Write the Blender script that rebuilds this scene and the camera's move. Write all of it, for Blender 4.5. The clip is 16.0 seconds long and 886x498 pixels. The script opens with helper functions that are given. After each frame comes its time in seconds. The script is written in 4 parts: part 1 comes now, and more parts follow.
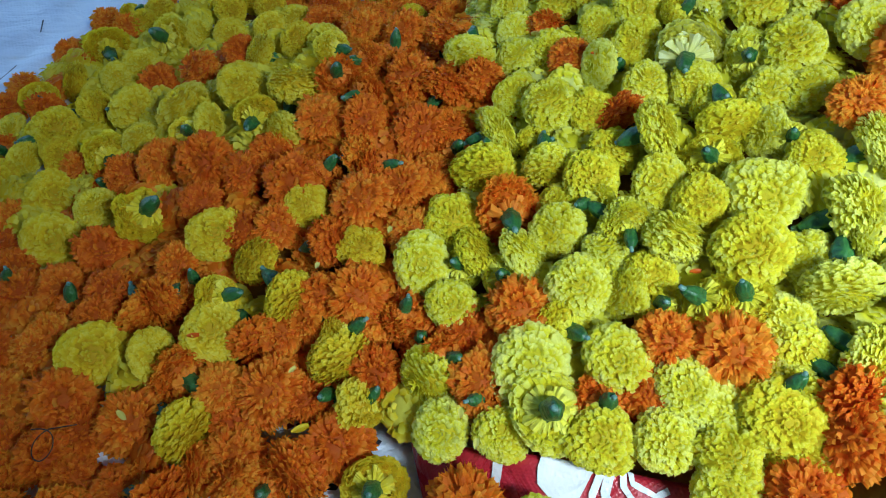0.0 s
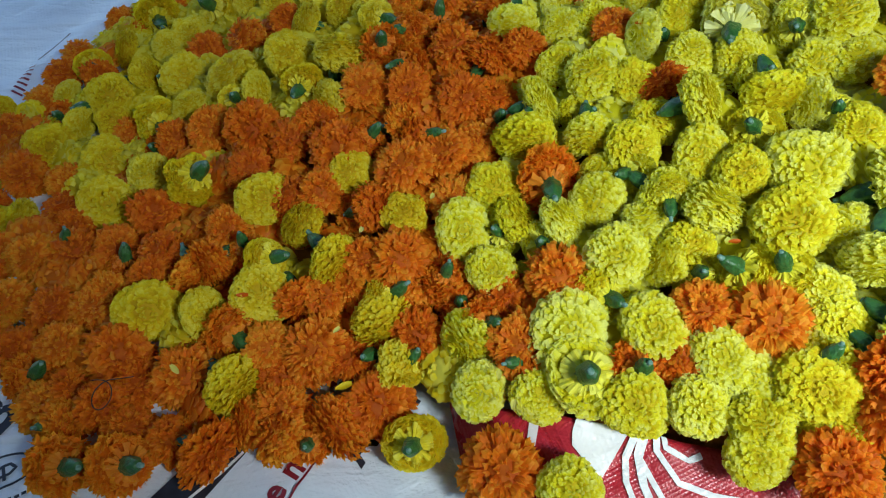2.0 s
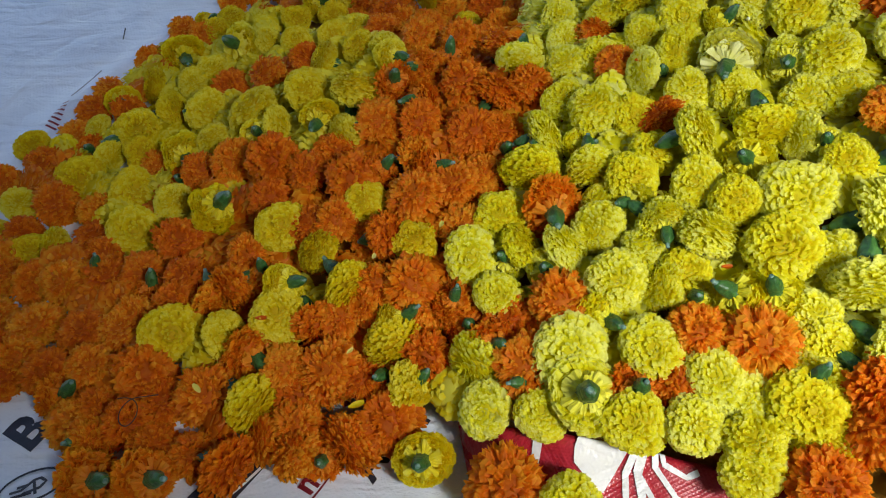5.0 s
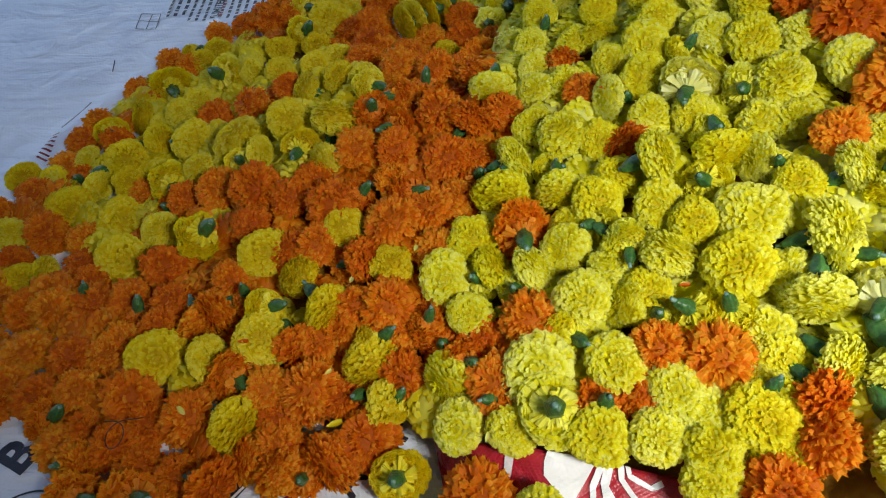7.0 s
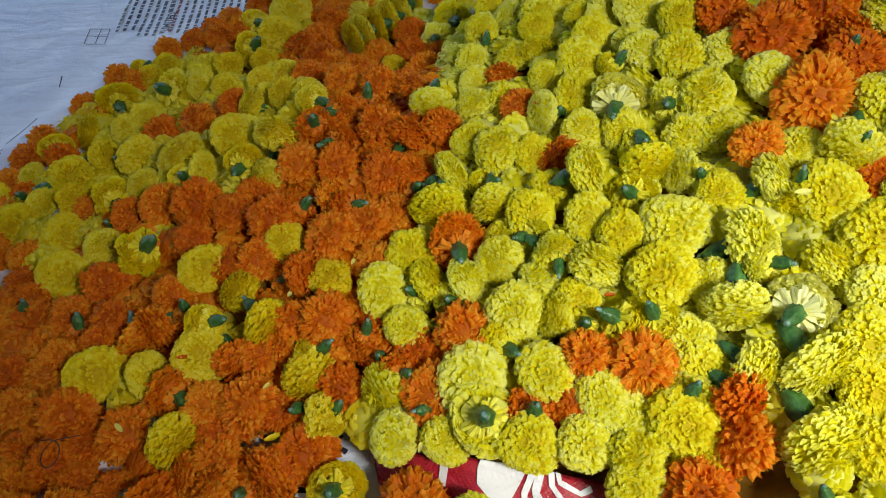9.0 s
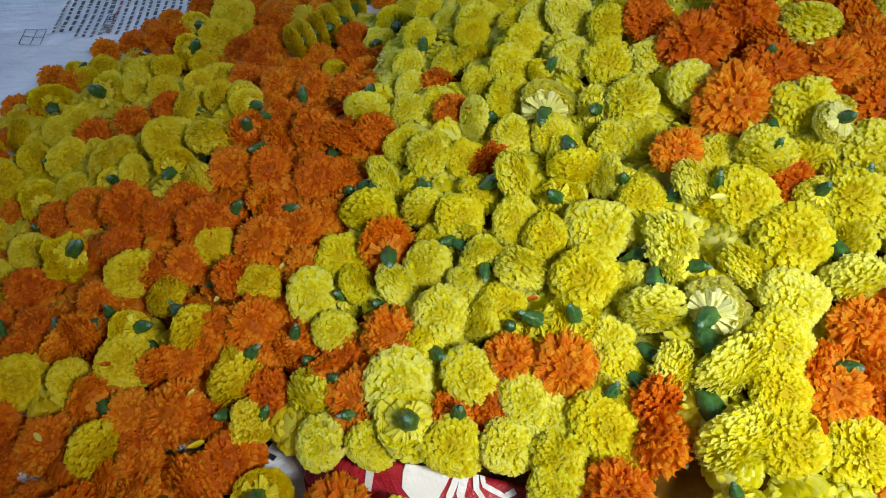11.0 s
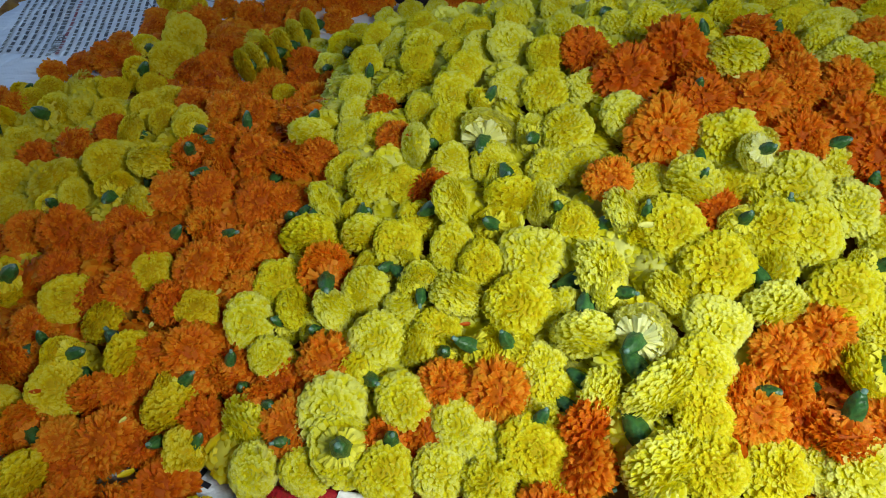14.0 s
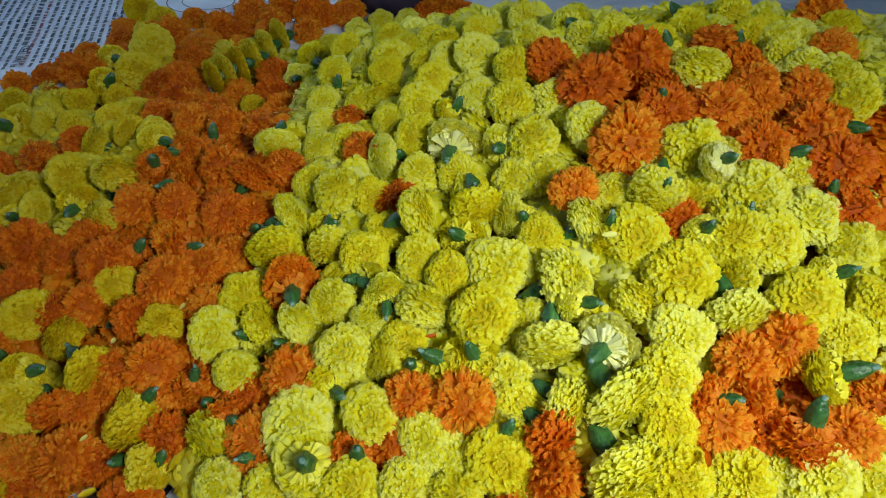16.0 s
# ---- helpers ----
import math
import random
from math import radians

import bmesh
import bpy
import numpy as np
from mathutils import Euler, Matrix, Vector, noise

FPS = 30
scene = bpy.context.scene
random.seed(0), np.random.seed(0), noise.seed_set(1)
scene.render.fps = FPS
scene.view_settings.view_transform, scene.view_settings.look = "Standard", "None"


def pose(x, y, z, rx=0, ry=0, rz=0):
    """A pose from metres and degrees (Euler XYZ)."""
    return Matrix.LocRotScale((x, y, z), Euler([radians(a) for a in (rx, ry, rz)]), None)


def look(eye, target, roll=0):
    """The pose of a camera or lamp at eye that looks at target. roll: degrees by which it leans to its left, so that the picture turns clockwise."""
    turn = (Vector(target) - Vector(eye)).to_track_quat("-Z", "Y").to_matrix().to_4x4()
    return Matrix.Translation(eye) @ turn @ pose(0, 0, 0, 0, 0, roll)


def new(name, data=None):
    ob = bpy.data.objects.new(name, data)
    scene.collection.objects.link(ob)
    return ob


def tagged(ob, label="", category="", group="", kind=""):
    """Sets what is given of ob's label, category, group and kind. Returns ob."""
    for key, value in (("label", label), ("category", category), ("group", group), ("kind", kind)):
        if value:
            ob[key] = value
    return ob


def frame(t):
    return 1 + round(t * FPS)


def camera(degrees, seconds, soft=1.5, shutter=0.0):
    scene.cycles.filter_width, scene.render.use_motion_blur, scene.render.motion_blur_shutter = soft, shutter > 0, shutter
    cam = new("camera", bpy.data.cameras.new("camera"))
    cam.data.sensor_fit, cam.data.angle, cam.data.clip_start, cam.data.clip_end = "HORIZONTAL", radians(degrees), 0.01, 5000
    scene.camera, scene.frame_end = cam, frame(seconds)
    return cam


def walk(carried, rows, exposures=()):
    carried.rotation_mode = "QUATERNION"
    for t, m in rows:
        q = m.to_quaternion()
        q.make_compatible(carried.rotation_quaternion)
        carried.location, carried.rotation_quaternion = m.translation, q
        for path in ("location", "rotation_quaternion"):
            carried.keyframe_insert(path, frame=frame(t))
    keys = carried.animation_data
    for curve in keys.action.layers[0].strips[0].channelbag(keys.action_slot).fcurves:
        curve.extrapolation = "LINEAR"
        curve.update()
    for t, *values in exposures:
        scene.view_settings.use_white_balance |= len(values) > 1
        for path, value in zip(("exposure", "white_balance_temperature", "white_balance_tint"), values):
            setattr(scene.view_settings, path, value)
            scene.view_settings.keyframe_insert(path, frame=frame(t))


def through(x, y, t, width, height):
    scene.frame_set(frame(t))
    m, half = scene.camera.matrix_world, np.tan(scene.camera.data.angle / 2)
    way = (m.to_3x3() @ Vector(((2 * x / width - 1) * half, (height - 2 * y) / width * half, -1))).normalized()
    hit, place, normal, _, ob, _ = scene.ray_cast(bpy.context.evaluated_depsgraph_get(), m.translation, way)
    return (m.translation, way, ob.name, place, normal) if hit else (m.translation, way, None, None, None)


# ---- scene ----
cam = camera(61.7, 16.0, soft=1.1)
PATH = [
    (0, (0.014, -0.016, 0.681), (-0.018, 1.345, -0.784), -0.8),
    (0.5, (0.012, -0.019, 0.68), (-0.035, 1.322, -0.803), -0.6),
    (1, (0.01, -0.022, 0.679), (-0.054, 1.3, -0.821), -0.8),
    (1.5, (0.008, -0.024, 0.686), (-0.086, 1.282, -0.825), -1.9),
    (2, (0.009, -0.032, 0.69), (-0.117, 1.27, -0.823), -2.9),
    (2.5, (0.01, -0.035, 0.693), (-0.125, 1.263, -0.822), -3.1),
    (3, (0.013, -0.037, 0.701), (-0.134, 1.269, -0.807), -3.7),
    (3.5, (0.014, -0.044, 0.706), (-0.155, 1.281, -0.783), -4.3),
    (4, (0.016, -0.049, 0.709), (-0.164, 1.287, -0.769), -4.5),
    (6.5, (0.039, -0.074, 0.733), (-0.122, 1.316, -0.696), -4.1),
    (7, (0.049, -0.077, 0.74), (-0.119, 1.319, -0.682), -4.8),
    (7.5, (0.058, -0.082, 0.743), (-0.102, 1.316, -0.678), -4.7),
    (8, (0.066, -0.083, 0.741), (-0.06, 1.308, -0.69), -3.4),
    (8.5, (0.078, -0.081, 0.746), (-0.034, 1.316, -0.681), -3.4),
    (9, (0.089, -0.083, 0.751), (-0.002, 1.335, -0.656), -3.3),
    (11.5, (0.134, -0.086, 0.75), (0.178, 1.349, -0.642), 0.8),
    (12, (0.141, -0.088, 0.75), (0.213, 1.358, -0.631), 2.4),
    (12.5, (0.146, -0.088, 0.753), (0.236, 1.362, -0.622), 2.9),
    (13, (0.15, -0.087, 0.755), (0.246, 1.369, -0.613), 2.7),
    (13.5, (0.154, -0.087, 0.757), (0.248, 1.376, -0.603), 2.1),
    (14, (0.159, -0.087, 0.759), (0.258, 1.379, -0.598), 2.0),
    (14.5, (0.164, -0.086, 0.759), (0.279, 1.381, -0.595), 2.1),
    (15, (0.168, -0.085, 0.761), (0.289, 1.385, -0.59), 1.8),
    (15.5, (0.17, -0.085, 0.761), (0.3, 1.392, -0.581), 2.1),
    (16, (0.173, -0.084, 0.76), (0.329, 1.394, -0.578), 2.9),
]
EXPOSURES = [(0, 1.06, 5200, 3), (1, 1.03, 5450, 4), (1.6, 1.00, 5800, 4), (2.5, 0.98, 6050, 5), (3.5, 0.96, 6500, 11), (7, 0.99, 6800, 15), (9, 0.95, 6850, 15), (11.5, 0.85, 6750, 13), (12.5, 0.76, 6500, 9), (16, 0.72, 6400, 7)]
walk(cam, [(t, look(eye, target, roll)) for t, eye, target, roll in PATH], EXPOSURES)

# ---- light: a pale sky, and an added soft area lamp from the front right ----
world = bpy.data.worlds.new("daylight")
scene.world = world
world.use_nodes = True
wn, wl = world.node_tree.nodes, world.node_tree.links
sky = wn.new("ShaderNodeTexSky")
sky.sky_type, sky.sun_disc = "NISHITA", False
SUN_UP, SUN_TURN = 50.0, 140.0   # degrees above the ground, and clockwise from the way ahead
sky.sun_elevation, sky.sun_rotation = radians(SUN_UP), radians(SUN_TURN)
wn["Background"].inputs["Strength"].default_value = 0.15
wl.new(sky.outputs["Color"], wn["Background"].inputs["Color"])


# added, unseen lamp: daylight through the front gap, behind and to the right of the camera
def add_area_lamp(x, y, z, tx, ty, tz, w, h, watts, colour):
    lamp = bpy.data.lights.new("added_front_lamp", "AREA")
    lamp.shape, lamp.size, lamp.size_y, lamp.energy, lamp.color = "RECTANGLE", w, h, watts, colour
    new("added_front_lamp", lamp).matrix_world = look((x, y, z), (tx, ty, tz))


add_area_lamp(1.12, -1.20, 2.10, 0.35, 0.4, 0.10, 1.0, 0.8, 112, (0.96, 1.0, 0.95))


# ---- materials ----
def shader(name):
    m = bpy.data.materials.new(name)
    m.use_nodes = True
    return m, m.node_tree.nodes, m.node_tree.links, m.node_tree.nodes["Principled BSDF"]


def ramp(nodes, stops):
    r = nodes.new("ShaderNodeValToRGB")
    while len(r.color_ramp.elements) < len(stops):
        r.color_ramp.elements.new(0.5)
    for el, (at, col) in zip(r.color_ramp.elements, stops):
        el.position, el.color = at, (*col, 1)
    return r


def petal_material(name, dark, mid, light, through=0.55):
    """Thin, slightly glossy petals: each petal and each flower has its own tone, and light shines through."""
    m, n, l, p = shader(name)
    tone, info = n.new("ShaderNodeAttribute"), n.new("ShaderNodeObjectInfo")
    tone.attribute_name = "tone"
    tex = n.new("ShaderNodeTexNoise")
    coord = n.new("ShaderNodeTexCoord")
    tex.inputs["Scale"].default_value = 7.0
    l.new(coord.outputs["Object"], tex.inputs["Vector"])
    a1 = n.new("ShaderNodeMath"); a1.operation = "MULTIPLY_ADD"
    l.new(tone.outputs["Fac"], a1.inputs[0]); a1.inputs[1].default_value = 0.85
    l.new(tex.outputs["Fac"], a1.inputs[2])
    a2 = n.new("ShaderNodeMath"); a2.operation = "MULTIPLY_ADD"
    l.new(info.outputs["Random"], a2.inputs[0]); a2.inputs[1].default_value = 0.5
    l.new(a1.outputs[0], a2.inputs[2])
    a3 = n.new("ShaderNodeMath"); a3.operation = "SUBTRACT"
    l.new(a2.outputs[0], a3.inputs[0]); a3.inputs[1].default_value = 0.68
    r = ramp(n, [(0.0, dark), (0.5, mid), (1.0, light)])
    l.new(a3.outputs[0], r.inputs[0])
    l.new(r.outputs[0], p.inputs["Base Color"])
    p.inputs["Roughness"].default_value = 0.5
    p.inputs["Specular IOR Level"].default_value = 0.3
    vein = n.new("ShaderNodeTexNoise"); vein.inputs["Scale"].default_value = 60
    l.new(coord.outputs["Object"], vein.inputs["Vector"])
    bump = n.new("ShaderNodeBump"); bump.inputs["Strength"].default_value = 0.25; bump.inputs["Distance"].default_value = 0.01
    l.new(vein.outputs["Fac"], bump.inputs["Height"]); l.new(bump.outputs[0], p.inputs["Normal"])
    t = n.new("ShaderNodeBsdfTranslucent"); l.new(r.outputs[0], t.inputs["Color"])
    mix = n.new("ShaderNodeMixShader"); mix.inputs[0].default_value = through
    l.new(p.outputs[0], mix.inputs[1]); l.new(t.outputs[0], mix.inputs[2])
    l.new(mix.outputs[0], n["Material Output"].inputs["Surface"])
    return m


def grained(name, c1, c2, scale=20.0, rough=0.6, bump=0.2, spec=0.4, depth=0.01):
    m, n, l, p = shader(name)
    coord, tex = n.new("ShaderNodeTexCoord"), n.new("ShaderNodeTexNoise")
    tex.inputs["Scale"].default_value, tex.inputs["Detail"].default_value = scale, 6
    l.new(coord.outputs["Object"], tex.inputs["Vector"])
    r = ramp(n, [(0.3, c1), (0.7, c2)])
    l.new(tex.outputs["Fac"], r.inputs[0]); l.new(r.outputs[0], p.inputs["Base Color"])
    b = n.new("ShaderNodeBump"); b.inputs["Strength"].default_value = bump; b.inputs["Distance"].default_value = depth
    l.new(tex.outputs["Fac"], b.inputs["Height"]); l.new(b.outputs[0], p.inputs["Normal"])
    p.inputs["Roughness"].default_value, p.inputs["Specular IOR Level"].default_value = rough, spec
    return m


def woven(name, c1, c2, rough=0.42, spec=0.5, tape=0.0026, strength=0.35, wrinkle=0.012):
    """Woven plastic tape: crossing bands about 2.6 mm wide under a thin film, with soiling and creases."""
    m, n, l, p = shader(name)
    coord = n.new("ShaderNodeTexCoord")
    turn = n.new("ShaderNodeMapping"); turn.inputs["Rotation"].default_value = (0, 0, radians(64))
    l.new(coord.outputs["Object"], turn.inputs["Vector"])
    dirt = n.new("ShaderNodeTexNoise"); dirt.inputs["Scale"].default_value = 5; dirt.inputs["Detail"].default_value = 8
    l.new(coord.outputs["Object"], dirt.inputs["Vector"])
    r = ramp(n, [(0.3, c1), (0.65, c2)])
    l.new(dirt.outputs["Fac"], r.inputs[0]); l.new(r.outputs[0], p.inputs["Base Color"])
    waves = []
    for d in ("X", "Y"):
        w = n.new("ShaderNodeTexWave"); w.bands_direction = d
        w.inputs["Scale"].default_value = 1 / (tape * 20) * 2 * math.pi / 2
        l.new(turn.outputs[0], w.inputs["Vector"]); waves.append(w)
    mx = n.new("ShaderNodeMath"); mx.operation = "MAXIMUM"
    l.new(waves[0].outputs["Fac"], mx.inputs[0]); l.new(waves[1].outputs["Fac"], mx.inputs[1])
    b1 = n.new("ShaderNodeBump"); b1.inputs["Strength"].default_value = strength; b1.inputs["Distance"].default_value = 0.0006
    l.new(mx.outputs[0], b1.inputs["Height"])
    crease = n.new("ShaderNodeTexNoise"); crease.inputs["Scale"].default_value = 14; crease.inputs["Detail"].default_value = 5
    crease.inputs["Distortion"].default_value = 1.2
    l.new(coord.outputs["Object"], crease.inputs["Vector"])
    b2 = n.new("ShaderNodeBump"); b2.inputs["Strength"].default_value = 0.6; b2.inputs["Distance"].default_value = 0.015
    l.new(crease.outputs["Fac"], b2.inputs["Height"]); l.new(b1.outputs[0], b2.inputs["Normal"])
    fold_at = n.new("ShaderNodeMapping"); fold_at.inputs["Rotation"].default_value = (0, 0, radians(-58)); fold_at.inputs["Scale"].default_value = (3, 15, 1)
    l.new(coord.outputs["Object"], fold_at.inputs["Vector"])
    fold = n.new("ShaderNodeTexNoise"); fold.inputs["Scale"].default_value = 1.6; fold.inputs["Detail"].default_value = 6; fold.inputs["Distortion"].default_value = 0.8
    l.new(fold_at.outputs[0], fold.inputs["Vector"])
    b3 = n.new("ShaderNodeBump"); b3.inputs["Strength"].default_value = 0.8; b3.inputs["Distance"].default_value = wrinkle
    l.new(fold.outputs["Fac"], b3.inputs["Height"]); l.new(b2.outputs[0], b3.inputs["Normal"])
    l.new(b3.outputs[0], p.inputs["Normal"])
    rr = ramp(n, [(0.35, (rough - 0.12,) * 3), (0.7, (rough + 0.15,) * 3)])
    l.new(crease.outputs["Fac"], rr.inputs[0]); l.new(rr.outputs[0], p.inputs["Roughness"])
    p.inputs["Specular IOR Level"].default_value = spec
    return m


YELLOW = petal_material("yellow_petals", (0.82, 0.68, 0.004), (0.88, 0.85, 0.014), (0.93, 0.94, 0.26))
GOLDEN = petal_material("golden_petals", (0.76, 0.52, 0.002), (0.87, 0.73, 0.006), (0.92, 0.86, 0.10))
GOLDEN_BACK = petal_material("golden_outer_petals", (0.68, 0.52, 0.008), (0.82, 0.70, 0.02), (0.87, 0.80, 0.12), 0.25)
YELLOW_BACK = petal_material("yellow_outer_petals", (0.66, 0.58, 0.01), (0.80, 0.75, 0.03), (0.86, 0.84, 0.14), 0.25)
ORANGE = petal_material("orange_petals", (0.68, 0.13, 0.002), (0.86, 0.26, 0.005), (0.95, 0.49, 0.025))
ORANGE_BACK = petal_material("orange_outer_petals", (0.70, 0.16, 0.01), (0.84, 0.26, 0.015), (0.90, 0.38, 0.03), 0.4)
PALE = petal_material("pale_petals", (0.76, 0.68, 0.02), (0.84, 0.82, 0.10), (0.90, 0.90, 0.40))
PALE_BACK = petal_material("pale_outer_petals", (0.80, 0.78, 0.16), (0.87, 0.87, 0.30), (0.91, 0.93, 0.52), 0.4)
GREEN = grained("green_calyx", (0.014, 0.060, 0.014), (0.05, 0.16, 0.036), 9, 0.38, 0.3, 0.5)
STEM = grained("cut_stem", (0.06, 0.16, 0.10), (0.22, 0.34, 0.30), 14, 0.45, 0.2)
SACK = woven("white_woven_plastic", (0.64, 0.71, 0.83), (0.79, 0.84, 0.92), wrinkle=0.014)
RED = woven("red_printed_plastic", (0.36, 0.012, 0.022), (0.46, 0.02, 0.035), 0.3, 0.6, 0.0017, 0.5, 0.004)
WHITE_INK = woven("white_print", (0.74, 0.75, 0.77), (0.82, 0.82, 0.83), 0.35, 0.5, wrinkle=0.003)
BLACK_INK = grained("black_print", (0.012, 0.013, 0.02), (0.03, 0.03, 0.045), 60, 0.45, 0.05)
RED_INK = grained("dark_red_print", (0.16, 0.008, 0.015), (0.24, 0.015, 0.03), 60, 0.45, 0.05)
SOIL = grained("crushed_petals", (0.20, 0.08, 0.006), (0.44, 0.22, 0.010), 30, 0.8, 0.8)
CONCRETE = grained("grey_concrete", (0.20, 0.19, 0.18), (0.32, 0.31, 0.29), 6, 0.85, 0.4)
PURPLE = grained("dark_purple_cloth", (0.016, 0.010, 0.028), (0.045, 0.028, 0.07), 25, 0.8, 0.4)
THREAD = grained("white_thread", (0.55, 0.54, 0.52), (0.75, 0.74, 0.72), 90, 0.7, 0.3)
DRY = grained("dark_dry_stalk", (0.03, 0.022, 0.012), (0.07, 0.05, 0.02), 40, 0.7, 0.4)


# ---- building helpers ----
def mesh(name, verts, faces, mats, slots=None, smooth=True):
    me = bpy.data.meshes.new(name)
    me.from_pydata([tuple(v) for v in verts], [], faces)
    for m in mats:
        me.materials.append(m)
    if slots is not None:
        me.polygons.foreach_set("material_index", slots)
    if smooth:
        me.polygons.foreach_set("use_smooth", [True] * len(me.polygons))
    me.update()
    return me


def part(name, me, parent, label=""):
    ob = new(name, me)
    ob.parent = parent
    return tagged(ob, label)


# swells and hollows of the heap: place and height
LUMPS = [(-0.23, 0.772, 0.0391), (0.025, 1.283, -0.033), (-0.05, 0.32, -0.0309), (-0.157, 1.18, -0.0361), (0.292, 1.096, 0.0313), (-0.492, 0.609, -0.0296), (0.368, 0.298, 0.0196), (0.277, 0.595, -0.0152), (0.303, 0.833, 0.0278), (0.116, 0.85, -0.0293), (-0.245, 1.467, 0.0269), (0.071, 0.519, -0.0154), (-0.131, 0.497, 0.0197), (0.371, 0.699, 0.015)]


def heap_top(x, y):
    """Height of the heap's upper surface."""
    u, v = x - 0.1, y - 0.75
    z = (0.2125 + 0.0007 * v - 0.4714 * v * v + 0.0005 * v ** 3 + 0.3187 * u - 0.1459 * u * v - 0.6333 * u * v * v
         - 0.0274 * u * u - 0.1974 * u * u * v - 0.1763 * u ** 3)
    for lx, ly, h in LUMPS:
        z += h * math.exp(-((x - lx) ** 2 + (y - ly) ** 2) / 0.01445)
    front = 0.30 if x < 0.25 else max(0.06, 0.30 - 0.9 * (x - 0.25))
    k = min(1.0, max(0.0, (y - front + 0.05) / 0.10))
    k = min(k, max(0.0, (1.13 - x) / 0.12))
    if x < -0.74:
        return -0.05
    return z * k - 0.05 * (1 - k)


def sheet_height(x, y):
    """The white sheet lies on the floor with low folds."""
    z = 0.003 + 0.004 * noise.noise((x * 3.1, y * 2.3, 0.4)) + 0.006 * (1 - abs(noise.noise((x * 5.5 + y * 3, y * 2.2 - x * 4, 2.7)))) ** 6
    z += 0.0022 * (1 - abs(noise.noise((x * 13 - y * 9, y * 6 + x * 5, 5.1)))) ** 8
    z += 0.012 * math.exp(-((x + 0.690 - 0.35 * (y - 0.95)) / 0.02) ** 2) * max(0.0, 1 - abs(y - 0.92) / 0.35)
    return max(z, 0.001)


# ---- setting ----
def slab(x0, y0, x1, y1, z0, z1):
    v = [(x, y, z) for z in (z0, z1) for x, y in ((x0, y0), (x1, y0), (x1, y1), (x0, y1))]
    return v, [(3, 2, 1, 0), (4, 5, 6, 7), (0, 1, 5, 4), (1, 2, 6, 5), (2, 3, 7, 6), (3, 0, 4, 7)]


ground = new("ground", mesh("ground", *slab(-9, -7, 9, 11, -0.12, -0.004), [CONCRETE], smooth=False))
tagged(ground, "plain grey concrete floor under the sheets", "floor", kind="structure")

# plain unseen walls and roof, added to shape the light: a gap in front, and the back left corner open to the sky
LIGHT_BLOCKERS = (("wall_left", -2.6, -0.6, -2.45, 0.5, -0.1, 2.5), ("wall_back", 0.6, 3.45, 3.2, 3.6, -0.1, 2.5), ("wall_right", 3.05, -0.45, 3.2, 3.45, -0.1, 2.5),
         ("wall_front_left", -2.45, -0.6, 0.49, -0.45, -0.1, 2.5), ("wall_front_right", 1.04, -0.6, 3.2, -0.45, -0.1, 2.5),
         ("wall_front_sill", 0.49, -0.6, 1.04, -0.45, -0.1, 0.90), ("wall_front_lintel", 0.49, -0.6, 1.04, -0.45, 1.50, 2.5))
for nm, *box in LIGHT_BLOCKERS:
    wv, wf = slab(*[box[q] for q in (0, 1, 2, 3, 4, 5)])
    tagged(new(nm, mesh(nm, wv, wf, [CONCRETE], smooth=False)), "plain grey unseen wall, added to block and shape the light", "wall", kind="structure")
# the roof's left edge sets how much sky reaches the sheet
tagged(new("ceiling", mesh("ceiling", *slab(-1.4, -0.6, 3.2, 3.6, 2.5, 2.6), [CONCRETE], smooth=False)), "plain grey unseen roof, added to block and shape the light", "ceiling", kind="structure")

nx, ny, SX, SY = 190, 170, (-1.9, 2.6), (-0.35, 3.2)
verts = []
for j in range(ny + 1):
    for i in range(nx + 1):
        x, y = SX[0] + (SX[1] - SX[0]) * i / nx, SY[0] + (SY[1] - SY[0]) * j / ny
        verts.append((x, y, sheet_height(x, y)))
faces = [(j * (nx + 1) + i, j * (nx + 1) + i + 1, (j + 1) * (nx + 1) + i + 1, (j + 1) * (nx + 1) + i) for j in range(ny) for i in range(nx)]
sheet = new("sack_sheet", mesh("sack_sheet", verts, faces, [SACK]))
tagged(sheet, "white woven plastic sack sheet, creased and printed, spread on the floor", "sheet")


def lay(name, points, faces, mat, up=0.0012, label=""):
    """Print on the sheet: a flat shape that follows its folds."""
    return part(name, mesh(name, [(x, y, sheet_height(x, y) + up) for x, y in points], faces, [mat], smooth=False), sheet, label)


def ribbon(left, right, cross=4):
    """A band between two lines of equally many points, as points and faces."""
    pts, fcs = [], []
    for (ax, ay), (bx, by) in zip(left, right):
        for k in range(cross + 1):
            pts.append((ax + (bx - ax) * k / cross, ay + (by - ay) * k / cross))
    for j in range(len(left) - 1):
        for k in range(cross):
            q = j * (cross + 1) + k
            fcs.append((q, q + 1, q + cross + 2, q + cross + 1))
    return pts, fcs


def line_band(points, width, steps=6):
    """A band of one width along a line."""
    fine = []
    for (ax, ay), (bx, by) in zip(points, points[1:]):
        for k in range(steps):
            fine.append(Vector((ax + (bx - ax) * k / steps, ay + (by - ay) * k / steps)))
    fine.append(Vector(points[-1]))
    left, right = [], []
    for k, p in enumerate(fine):
        d = (fine[min(k + 1, len(fine) - 1)] - fine[max(k - 1, 0)]).normalized()
        nrm = Vector((-d.y, d.x)) * width / 2
        left.append(p + nrm), right.append(p - nrm)
    return ribbon(left, right, 2)


